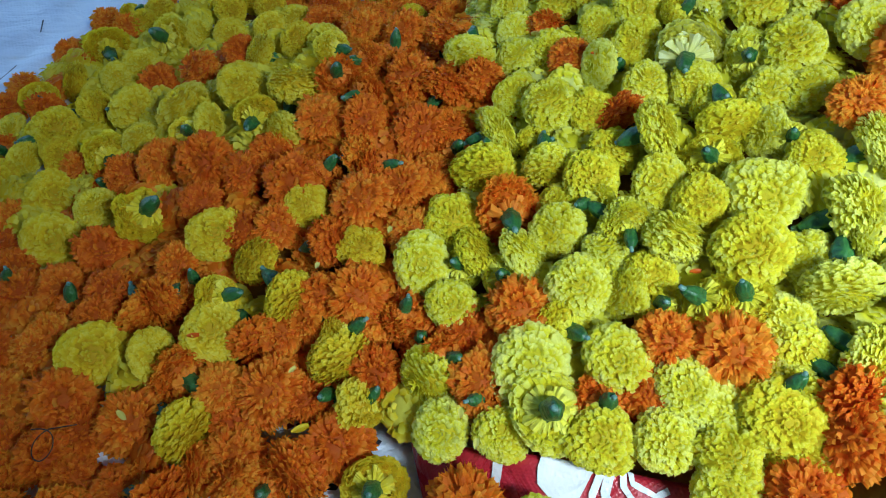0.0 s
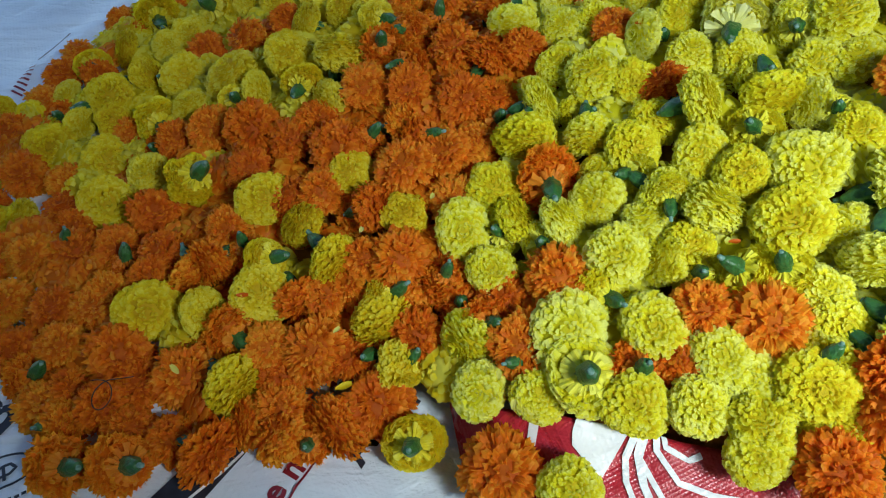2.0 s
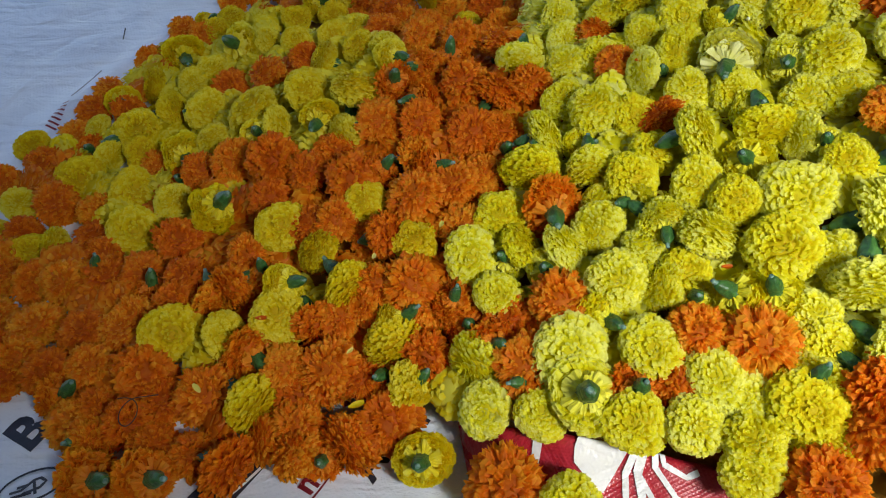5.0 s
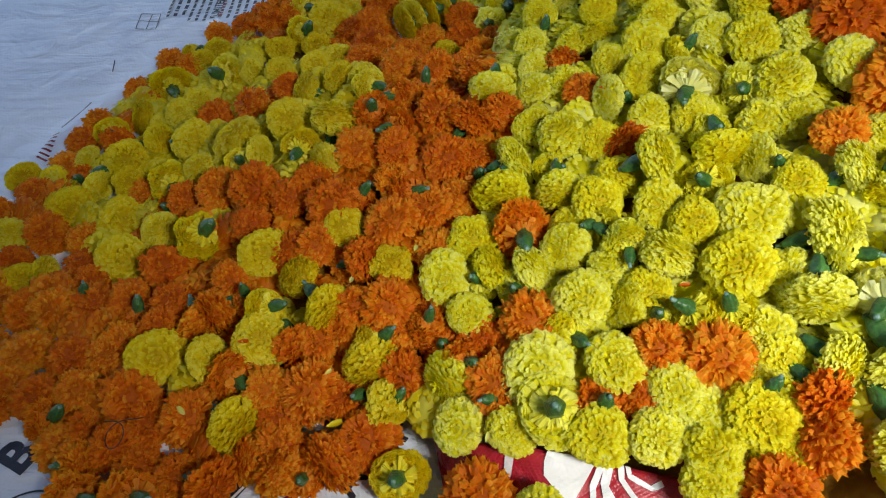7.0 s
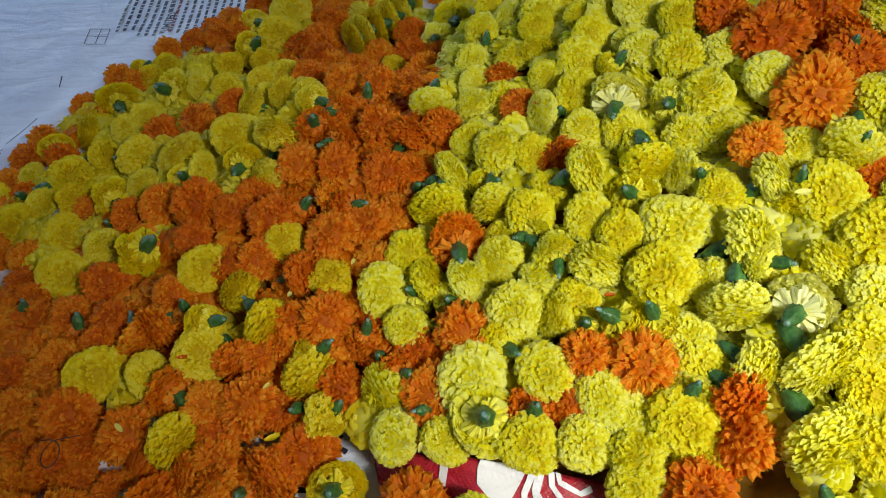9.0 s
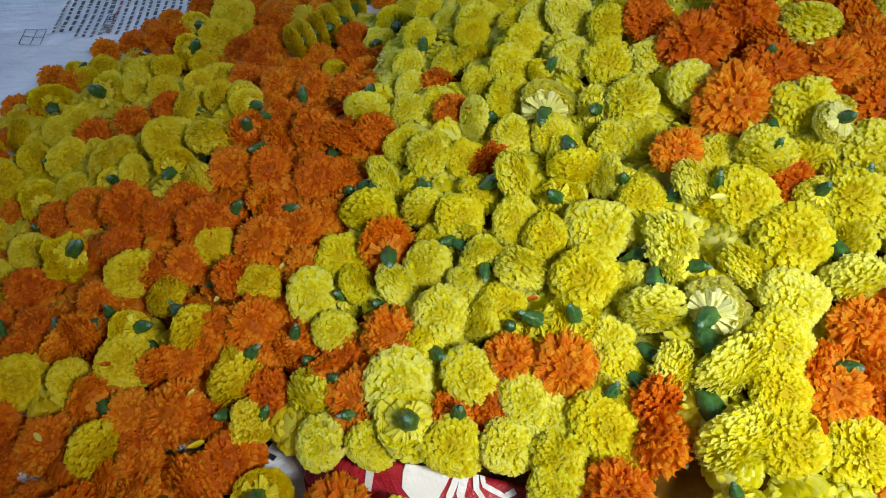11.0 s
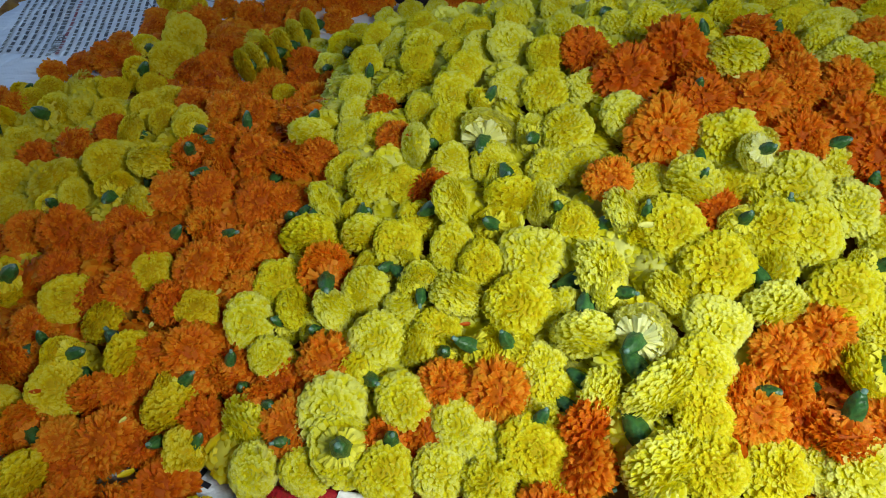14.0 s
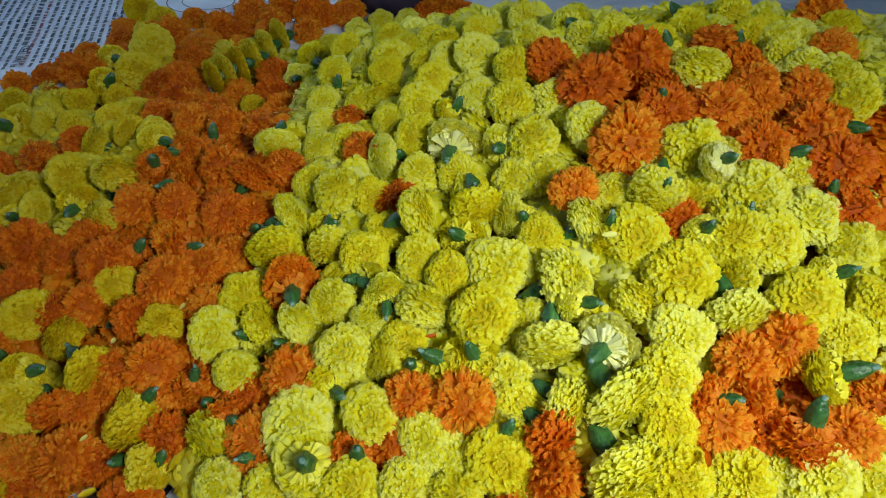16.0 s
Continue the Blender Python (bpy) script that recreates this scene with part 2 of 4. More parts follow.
def lettering(name, text, x, y, size, degrees, mat, bold=0.0):
    """Letters laid on the sheet, centred on a place and turned."""
    cu = bpy.data.curves.new(name, "FONT")
    cu.body, cu.size, cu.align_x, cu.align_y, cu.offset = text, size, "CENTER", "CENTER", bold
    cu.resolution_u = 3
    tmp = new(name, cu)
    me = bpy.data.meshes.new_from_object(tmp.evaluated_get(bpy.context.evaluated_depsgraph_get()))
    bpy.data.objects.remove(tmp)
    bm = bmesh.new()
    bm.from_mesh(me)
    bmesh.ops.triangulate(bm, faces=bm.faces)
    bmesh.ops.subdivide_edges(bm, edges=[ed for ed in bm.edges if ed.calc_length() > 0.02], cuts=2)
    m = pose(x, y, 0, 0, 0, degrees)
    for v in bm.verts:
        v.co = m @ v.co
        v.co.z = sheet_height(v.co.x, v.co.y) + 0.0013
    bm.to_mesh(me)
    bm.free()
    me.materials.clear()
    me.materials.append(mat)
    return part(name, me, sheet)


# bold print near the heap's left foot
lettering("letter", "B", -0.501, 0.313, 0.062, 65, BLACK_INK, 0.0022)
lettering("letter", "I", -0.480, 0.352, 0.062, 65, BLACK_INK, 0.0022)
ring = [(-0.469 + 0.033 * math.cos(k / 40 * math.tau) * math.cos(0.45) - 0.018 * math.sin(k / 40 * math.tau) * math.sin(0.45),
         0.252 + 0.033 * math.cos(k / 40 * math.tau) * math.sin(0.45) + 0.018 * math.sin(k / 40 * math.tau) * math.cos(0.45)) for k in range(41)]
lay("oval_mark", *line_band(ring, 0.0026, 1), BLACK_INK)
for pts in ([(-0.492, 0.236), (-0.475, 0.242), (-0.462, 0.262), (-0.452, 0.267), (-0.441, 0.262), (-0.446, 0.250), (-0.470, 0.236)],
            [(-0.484, 0.246), (-0.468, 0.253)], [(-0.462, 0.262), (-0.448, 0.238)], [(-0.486, 0.228), (-0.455, 0.240)]):
    lay("mark_stroke", *line_band([(-0.469 + 0.64 * (x + 0.462), 0.252 + 0.64 * (y - 0.251)) for x, y in pts], 0.0032, 3), BLACK_INK)
for k in range(9):
    a = -1.75 + 0.19 * k
    cx, cy = -0.469 + 0.042 * math.cos(a + 0.5), 0.252 + 0.029 * math.sin(a + 0.5)
    lay("print_bar", *line_band([(cx - 0.002, cy - 0.0014), (cx + 0.002, cy + 0.001)], 0.0034, 1), BLACK_INK)

# dark band, red letters and a ruled line near the front
lay("dark_band", *ribbon([(-0.330, 0.205), (-0.300, 0.245), (-0.272, 0.285), (-0.25, 0.32)], [(-0.275, 0.205), (-0.255, 0.238), (-0.228, 0.283), (-0.21, 0.32)]), BLACK_INK)
lay("white_rule", *line_band([(-0.300, 0.215), (-0.272, 0.232), (-0.246, 0.262), (-0.230, 0.284)], 0.003), WHITE_INK, 0.002)
lettering("letter", "e", -0.191, 0.243, 0.035, 62, RED_INK, 0.0010)
lettering("letter", "n", -0.178, 0.267, 0.035, 62, RED_INK, 0.0010)
lettering("letter", "m", -0.163, 0.296, 0.035, 62, RED_INK, 0.0010)
lay("ruled_line", *line_band([(-0.188, 0.215), (-0.174, 0.240), (-0.151, 0.292), (-0.14, 0.32)], 0.0022), RED_INK)
lettering("letter", "A", -0.116, 0.293, 0.046, 62, BLACK_INK, 0.0012)
lettering("letter", "F", -0.071, 0.357, 0.046, 62, BLACK_INK, 0.0012)
for k in range(4):
    lay("print_bar", *line_band([(-0.348 + 0.006 * k, 0.232 + 0.009 * k), (-0.342 + 0.006 * k, 0.236 + 0.009 * k)], 0.004, 1), RED_INK)
for k in range(5):
    lay("print_bar", *line_band([(-0.158 + 0.012 * (k % 3), 0.362 + 0.011 * (k // 3)), (-0.150 + 0.012 * (k % 3), 0.366 + 0.011 * (k // 3))], 0.007, 1), BLACK_INK if k % 2 else RED_INK)

def lay_back(name, points, faces, mat, up=0.0012, label=""):
    return lay(name, [(x - 0.024, y + 0.014) for x, y in points], faces, mat, up, label)


# small red print beside the heap's left edge
for k in range(7):
    x, y = -0.688 - 0.001 * k, 0.828 + 0.0115 * k
    lay_back("print_bar", *line_band([(x - 0.009, y + 0.003), (x + 0.008, y - 0.002)], 0.0042, 2), RED_INK)

# block of small print behind the heap, in columns of short bars
rng = random.Random(7)
for col in range(19):
    ox = -0.632 + 0.0165 * col
    big = col == 6
    y = 1.285 + 0.012 * rng.random() + (0.02 if col < 3 else 0)
    word = []
    while y < 1.78:
        ln = rng.uniform(0.006, 0.022)
        lean = -0.12 * (y - 1.285)
        if not (big and 1.30 < y < 1.39):
            word.append(((ox + lean, y), (ox + lean - 0.07 * ln, y + ln)))
        y += ln + rng.uniform(0.003, 0.007)
    pts, fcs = [], []
    for s, t in word:
        p, f = line_band([s, t], 0.0105 if big else rng.uniform(0.0056, 0.0074), 2)
        fcs += [tuple(q + len(pts) for q in ff) for ff in f]
        pts += p
    tagged(lay_back("print_column", pts, fcs, RED_INK if col == 7 else BLACK_INK), kind="stuff")
lettering("word", "LIMITED", -0.558, 1.360, 0.025, 95, BLACK_INK, 0.0006)
for pts in ([(-0.70, 1.33), (-0.655, 1.325), (-0.645, 1.262), (-0.69, 1.268), (-0.70, 1.33)], [(-0.675, 1.328), (-0.667, 1.266)], [(-0.697, 1.30), (-0.65, 1.294)],
            [(-0.40, 1.55), (-0.33, 1.44)], [(-0.385, 1.56), (-0.318, 1.45)], [(-0.37, 1.57), (-0.305, 1.46)], [(-0.42, 1.50), (-0.34, 1.53)]):
    lay_back("ruled_line", *line_band(pts, 0.0018, 4), BLACK_INK)
for k in range(3):
    ctr = (-0.205, 1.62)
    rr = 0.06 + 0.035 * k
    lay_back("print_curve", *line_band([(ctr[0] + rr * math.cos(0.3 * q), ctr[1] + rr * 0.8 * math.sin(0.3 * q)) for q in range(22)], 0.0022, 1), BLACK_INK)
# the slit is a flat black band; the sheet itself isn't cut
lay_back("slit", *line_band([(-0.675, 1.101), (-0.680, 1.120), (-0.685, 1.140)], 0.0022), BLACK_INK)
# grey band laid along a crease of the sheet
lay_back("crease_mark", *line_band([(-0.700, 0.925), (-0.694, 0.945), (-0.682, 0.975), (-0.676, 1.000)], 0.004), grained("grey_mark", (0.12, 0.10, 0.12), (0.35, 0.33, 0.36), 50), label="grey band along a crease")


# ---- red printed sack, folded, at the heap's front ----
def flap(a, b):
    """A place on the folded sack: a metres along its fold from the left edge, b metres down from the fold (minus: behind it)."""
    x = -0.028 + a * 0.985 + 0.25 * max(b, 0) * (1 - min(a / 0.3, 1))
    top = 0.030 + 0.050 * min(1.0, max(0.0, a / 0.11)) ** 0.8 - 0.02 * max(0, a - 0.2)
    y = 0.334 - 0.20 * a - 0.30 * (top - 0.03)
    if b >= 0:
        k = min(1.0, b / 0.012)
        z = top - 0.004 * k * k - b * 0.34
        y -= b * 0.93
    else:
        z = top + 1.1 * b
        y -= b * 0.5
    z += 0.002 * noise.noise((a * 30, b * 25, 1.0))
    return Vector((x, y, max(z, 0.007)))


na, nb = 44, 26
verts = [flap(0.37 * i / na, -0.045 + 0.215 * j / nb) for j in range(nb + 1) for i in range(na + 1)]
faces = [(j * (na + 1) + i, j * (na + 1) + i + 1, (j + 1) * (na + 1) + i + 1, (j + 1) * (na + 1) + i)[::-1] for j in range(nb) for i in range(na)]
red_sack = new("folded_sack", mesh("folded_sack", verts, faces, [RED]))
thick = red_sack.modifiers.new("thickness", "SOLIDIFY")
thick.thickness, thick.offset = 0.0012, -1
tagged(red_sack, "folded red and white printed woven plastic sack under the heap's edge", "sack")


def on_flap(name, left, right, label=""):
    pts, fcs = ribbon(left, right, 5)
    me = mesh(name, [flap(p[0], p[1]) + Vector((0, -0.0008, 0.0022)) for p in pts], fcs, [WHITE_INK])
    return part(name, me, red_sack, label)


def offset_line(points, width):
    l, r = [], []
    v = [Vector(p) for p in points]
    for k, p in enumerate(v):
        d = (v[min(k + 1, len(v) - 1)] - v[max(k - 1, 0)]).normalized()
        nrm = Vector((-d.y, d.x)) * width / 2
        l.append(p + nrm), r.append(p - nrm)
    return l, r


def refine(points, steps=5):
    out = []
    for (ax, ay), (bx, by) in zip(points, points[1:]):
        out += [(ax + (bx - ax) * k / steps, ay + (by - ay) * k / steps) for k in range(steps)]
    return out + [points[-1]]


on_flap("white_stripe", refine([(0.076, -0.004), (0.076, 0.010), (0.070, 0.030)]), refine([(0.087, -0.004), (0.085, 0.010), (0.078, 0.030)]))
on_flap("white_panel", refine([(0.122, -0.004), (0.115, 0.010), (0.112, 0.024), (0.128, 0.044)]), refine([(0.172, -0.004), (0.162, 0.008), (0.150, 0.026), (0.136, 0.046)]))
for pts, w in (([(0.175, -0.003), (0.160, 0.024), (0.157, 0.045), (0.165, 0.075)], 0.006), ([(0.181, -0.003), (0.172, 0.020), (0.173, 0.045), (0.185, 0.080)], 0.008),
               ([(0.172, 0.020), (0.182, 0.040), (0.200, 0.075)], 0.006), ([(0.190, -0.003), (0.189, 0.012), (0.205, 0.036), (0.235, 0.040), (0.27, 0.038)], 0.006),
               ([(0.196, -0.003), (0.197, 0.008), (0.217, 0.014), (0.228, 0.008)], 0.005)):
    on_flap("white_ray", *offset_line(refine(pts), w))
on_flap("white_back_panel", refine([(0.150, -0.030), (0.150, -0.006)]), refine([(0.20, -0.030), (0.20, -0.006)]))


# ---- marigolds ----
def bloom_mesh(name, seed, count, width, curl, ruffle, cols, mats, backs=26, height=0.74, inner=0.80, rough=0.06, girth=0.54, taper=0.28, long=1.0):
    """A double bloom one unit across, face up: small scooped petals that stand out from a packed dome in a spiral, their rounded tips
    rolled away from the middle, and rings of long outer petals beneath. Each petal has a tone of its own."""
    r = random.Random(seed)
    verts, faces, slots, tones = [(0, 0, -0.12)], [], [], [0.2]

    def grid(rows_n, cols_n, place, slot):
        base, tone = len(verts), r.random()
        for j in range(rows_n + 1):
            for i in range(cols_n + 1):
                verts.append(place(j / rows_n, 2 * i / cols_n - 1))
                # tone rises along each petal: darker at the root, paler at the tip
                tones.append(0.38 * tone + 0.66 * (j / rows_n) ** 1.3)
        faces.append((0, base + cols_n // 2 + 1, base + cols_n // 2))
        slots.append(slot)
        for j in range(rows_n):
            for i in range(cols_n):
                q = base + j * (cols_n + 1) + i
                faces.append((q, q + 1, q + cols_n + 2, q + cols_n + 1))
                slots.append(slot)

    lop = (r.uniform(-0.22, 0.22), r.uniform(-0.22, 0.22))
    lobes, lobe_at, dent = r.choice((2, 3, 4, 5)), r.uniform(0, 6.28), r.uniform(0.04, 0.11)
    reach = 1 - math.cos(radians(132))
    for k in range(count):
        th = math.acos(1 - reach * (k + 0.5) / count) + r.uniform(-0.06, 0.06)
        ph = k * 2.39996 + r.uniform(-0.16, 0.16)
        out = girth * r.uniform(1 - rough, 1.0) * (1 + dent * math.sin(lobes * ph + lobe_at) * math.sin(th))
        young = 0.62 + 0.38 * min(1.0, abs(th) / 0.7)
        w = width * young * r.uniform(0.75, 1.25)
        roll = curl * young * r.uniform(0.45, 1.35)
        twist, cup = r.uniform(-0.5, 0.5), r.uniform(0.05, 0.6)
        wave, amp, freq = r.uniform(0, 6.28), ruffle * r.uniform(0.5, 1.5), r.uniform(3.0, 4.0 + 60 * ruffle)
        er = Vector((math.sin(th) * math.cos(ph), math.sin(th) * math.sin(ph), math.cos(th)))
        down = Vector((math.cos(th) * math.cos(ph), math.cos(th) * math.sin(ph), -math.sin(th)))
        across = er.cross(down)
        down, across = down * math.cos(twist) + across * math.sin(twist), across * math.cos(twist) - down * math.sin(twist)

        def place(s, u):
            edge = 1 - (taper * u * u + 0.06 * math.cos(u * 3 + wave)) * s
            ro = out * (0.70 + 0.30 * math.sin(min(1.0, 1.25 * s * edge) * 1.5708))
            ro += amp * math.sin(u * freq + wave) * s
            away = roll * s ** 1.6 * edge - cup * w * u * u * s + 0.5 * amp * math.cos(u * freq * 1.3 + wave) * s
            q = er * ro + down * away + across * (u * w * (0.55 + 0.85 * s - 0.40 * s * s))
            return (q.x + lop[0] * q.z, q.y + lop[1] * q.z, q.z * height + 0.02)

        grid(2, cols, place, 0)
    # the packed middle under the petals, all in one dark tone
    base, rings, segs = len(verts), *((7, 14) if backs else (4, 9))
    for j in range(rings + 1):
        a = radians(10 + 125 * j / rings)
        for i in range(segs):
            ph = math.tau * i / segs
            q = (inner * girth - 0.01) * Vector((math.sin(a) * math.cos(ph), math.sin(a) * math.sin(ph), math.cos(a)))
            verts.append((q.x + lop[0] * q.z, q.y + lop[1] * q.z, q.z * height + 0.02))
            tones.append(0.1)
    faces.append((0, base + rings * segs, base + rings * segs + 1))
    slots.append(0)
    for j in range(rings):
        for i in range(segs):
            q, q2 = base + j * segs + i, base + j * segs + (i + 1) % segs
            faces.append((q, q + segs, q2 + segs, q2))
            slots.append(0)
    faces.append(tuple(range(base, base + segs)))
    slots.append(0)
    for k in range(backs):
        ph = k / backs * math.tau * 2 + r.uniform(-0.12, 0.12) + (0.13 if k > backs // 2 else 0)
        ln, dz, wave = long * r.uniform(0.20, 0.38), r.uniform(-0.05, 0.10), r.uniform(0, 6.28)
        w = 0.062 * long * r.uniform(0.7, 1.4)

        def place(s, u):
            rad = 0.06 + (ln - 0.06) * s * (1 - 0.10 * u * u - 0.04 * math.cos(u * 7 + wave))
            z = -0.31 + (0.09 + dz) * s ** 0.8 + 0.05 * math.sin(u * 3.5 + wave) * s * s + 0.04 * u * u * s
            t = u * w * (0.25 + 0.95 * s)
            return (rad * math.cos(ph) - t * math.sin(ph), rad * math.sin(ph) + t * math.cos(ph), z)

        grid(2, 3, place, 1)
    me = mesh(name, verts, faces, mats, slots, smooth=False)
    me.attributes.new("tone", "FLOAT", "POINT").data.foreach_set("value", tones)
    return me


def calyx_mesh(name, seed):
    """The ribbed green cup under a bloom, with pointed teeth at its rim."""
    r = random.Random(seed)
    prof = ((0.058, -0.69), (0.090, -0.63), (0.134, -0.52), (0.152, -0.41), (0.146, -0.32), (0.152, -0.26), (0.172, -0.23))
    n = 20
    bend = r.uniform(-0.05, 0.05)
    verts, faces = [], []
    for q, (rad, z) in enumerate(prof):
        for i in range(n):
            a = math.tau * i / n
            rr = rad * (1 + 0.07 * math.cos(5 * a)) if q < 6 else rad
            zz = z + (0.06 if q == 6 and i % 4 in (1, 2) else 0)
            verts.append((rr * math.cos(a) + bend * (z + 0.2) ** 2 * 6, rr * math.sin(a), zz))
    for q in range(len(prof) - 1):
        for i in range(n):
            faces.append((q * n + i, q * n + (i + 1) % n, (q + 1) * n + (i + 1) % n, (q + 1) * n + i))
    faces.append(tuple(range(n))[::-1])
    return mesh(name, verts, faces, [GREEN]), bend


def stem_mesh(name, bend, length):
    n, verts, faces = 10, [], []
    off = bend * 0.34 ** 2 * 6
    for rad, z in ((0.050, -0.67), (0.044, -0.69 - length), (0.034, -0.70 - length)):
        for i in range(n):
            a = math.tau * i / n
            verts.append((off + rad * math.cos(a), rad * math.sin(a), z))
    for q in range(2):
        for i in range(n):
            faces.append((q * n + i, q * n + (i + 1) % n, (q + 1) * n + (i + 1) % n, (q + 1) * n + i))
    faces.append(tuple(range(2 * n, 3 * n)))
    return mesh(name, verts, faces, [STEM])


KINDS = {
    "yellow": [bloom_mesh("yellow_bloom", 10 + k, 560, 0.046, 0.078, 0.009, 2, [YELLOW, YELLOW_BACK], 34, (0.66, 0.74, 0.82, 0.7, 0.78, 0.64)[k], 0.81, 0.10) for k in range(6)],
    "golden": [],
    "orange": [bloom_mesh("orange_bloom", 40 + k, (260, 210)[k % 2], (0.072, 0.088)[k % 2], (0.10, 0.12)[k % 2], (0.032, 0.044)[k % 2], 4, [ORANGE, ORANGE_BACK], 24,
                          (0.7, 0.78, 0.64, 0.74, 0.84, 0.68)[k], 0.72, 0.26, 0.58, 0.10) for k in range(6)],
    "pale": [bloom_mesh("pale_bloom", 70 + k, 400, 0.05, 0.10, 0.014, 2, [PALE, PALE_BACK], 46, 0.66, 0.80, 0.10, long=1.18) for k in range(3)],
}
# the yellow blooms again in golden colours, for the heap's left side
for me in KINDS["yellow"]:
    twin = me.copy()
    twin.materials[0], twin.materials[1] = GOLDEN, GOLDEN_BACK
    KINDS["golden"].append(twin)
CUPS = [(me, stem_mesh("stem", b, ln)) for (me, b), ln in ((calyx_mesh("calyx", k), 0.02 + 0.025 * k) for k in range(4))]
LABELS = {
    "yellow": "loose bright yellow marigold head with tight ruffled petals, on the heap",
    "golden": "loose golden yellow marigold head with tight ruffled petals, on the heap",
    "orange": "loose deep orange marigold head with wavy petals, on the heap",
    "pale": "loose pale lemon marigold head with whitish petal tips, on the heap",
}
PLACED = []


def marigold(kind, x, y, z, size, ax, ay, az, depth=1.0):
    """A flower head: its middle, its width, the way that its face points, and how far it is pressed flat."""
    k = len(PLACED)
    axis = Vector((ax, ay, az)).normalized()
    turn = axis.to_track_quat("Z", "Y").to_matrix().to_4x4()
    root = new(kind + "_marigold")
    root.empty_display_size = 0.3
    x, y, z = Vector((x, y, z)) - axis * 0.05 * size
    root.matrix_world = Matrix.Translation((x, y, z)) @ turn @ pose(0, 0, 0, 0, 0, (k * 77) % 360) @ Matrix.Diagonal((size, size, size * depth, 1))
    tagged(root, LABELS[kind], "marigold", kind + " marigolds in the heap")
    blooms = KINDS[kind]
    part("bloom", blooms[(k * 5 + k // 7) % len(blooms)], root)
    cup, stem = CUPS[(k * 3 + k // 5) % len(CUPS)]
    c = part("calyx", cup, root, "green ribbed calyx")
    part("stem", stem, c, "short cut green stem")
    PLACED.append((kind, Vector((x, y, z)), size))


def yellow(*v):
    marigold("yellow", *v)


def golden(*v):
    marigold("golden", *v)


def orange(*v):
    marigold("orange", *v)


def pale(*v):
    marigold("pale", *v)


golden(-0.716, 0.790, 0.020, 0.051, 0.35, -0.26, 0.90)
golden(-0.670, 0.658, 0.020, 0.051, 0.36, -0.09, 0.93)
golden(-0.541, 1.019, 0.037, 0.068, -0.44, 0.89, -0.13)
golden(-0.431, 1.011, 0.057, 0.068, 0.23, 0.72, -0.66)
golden(-0.511, 1.103, 0.031, 0.051, 0.17, -0.29, 0.94)
golden(-0.384, 1.016, 0.061, 0.050, 0.74, -0.23, 0.63)
golden(-0.326, 0.980, 0.079, 0.055, 0.07, -0.58, 0.81)
golden(-0.265, 0.992, 0.088, 0.051, 0.48, -0.62, 0.62)
golden(-0.256, 0.874, 0.119, 0.050, -0.84, -0.17, 0.52)
golden(-0.200, 0.878, 0.134, 0.050, -0.26, -0.46, 0.85)
golden(-0.158, 0.861, 0.146, 0.050, -0.11, -0.25, 0.96)
golden(-0.231, 1.011, 0.090, 0.050, -0.19, -0.51, 0.84)
golden(-0.459, 0.938, 0.056, 0.055, 0.25, -0.41, 0.88)
golden(-0.561, 0.923, 0.037, 0.054, -0.86, -0.37, 0.36)
golden(-0.605, 0.891, 0.030, 0.051, -0.57, 0.64, -0.51)
golden(-0.490, 0.918, 0.046, 0.050, 0.29, -0.39, 0.87)
golden(-0.497, 0.845, 0.050, 0.051, 0.90, 0.06, 0.44)
golden(-0.435, 0.826, 0.061, 0.063, 0.30, -0.53, 0.79)
golden(-0.542, 0.803, 0.039, 0.067, 0.33, -0.45, 0.83)
golden(-0.521, 0.756, 0.035, 0.050, 0.26, -0.62, 0.74)
golden(-0.345, 0.780, 0.098, 0.071, -0.39, -0.14, 0.91)
golden(-0.294, 0.732, 0.109, 0.050, 0.93, -0.04, 0.37)
golden(-0.259, 0.782, 0.129, 0.066, 0.12, -0.37, 0.92)
golden(-0.187, 0.760, 0.147, 0.066, 0.19, 0.38, 0.91)
golden(-0.226, 0.714, 0.133, 0.051, 0.12, 0.98, -0.18)
golden(-0.189, 0.683, 0.130, 0.050, -0.78, -0.62, 0.09)
golden(-0.448, 0.743, 0.048, 0.062, -0.50, 0.86, -0.12)
golden(-0.403, 0.756, 0.065, 0.050, -0.04, -0.06, 1.00)
golden(-0.575, 0.760, 0.025, 0.050, 0.93, -0.36, 0.02)
golden(-0.623, 0.821, 0.025, 0.050, -0.08, -0.36, 0.93)
golden(-0.599, 0.707, 0.027, 0.068, 0.27, -0.57, 0.78)
golden(-0.508, 0.681, 0.027, 0.067, 0.48, -0.39, 0.79)
golden(-0.435, 0.645, 0.042, 0.052, 0.09, -0.35, 0.93)
golden(-0.354, 0.601, 0.071, 0.064, -0.57, 0.21, -0.80)
golden(-0.472, 0.595, 0.030, 0.074, 0.37, -0.52, 0.77)
golden(-0.246, 0.545, 0.100, 0.062, 0.19, -0.53, 0.82)
golden(-0.149, 0.571, 0.120, 0.050, -0.06, -0.42, 0.91)
golden(-0.586, 0.581, 0.020, 0.050, -0.77, -0.06, 0.63)
golden(-0.613, 0.571, 0.020, 0.050, 0.54, -0.10, 0.84)
golden(-0.198, 0.510, 0.097, 0.050, -0.69, 0.08, 0.72)
golden(-0.084, 0.508, 0.118, 0.050, 0.02, -0.19, 0.98)
orange(-0.575, 1.109, 0.028, 0.055, 0.16, -0.28, 0.95)
orange(-0.530, 1.088, 0.029, 0.051, 0.22, -0.51, 0.83)
orange(-0.607, 1.024, 0.024, 0.051, 0.19, -0.34, 0.92)
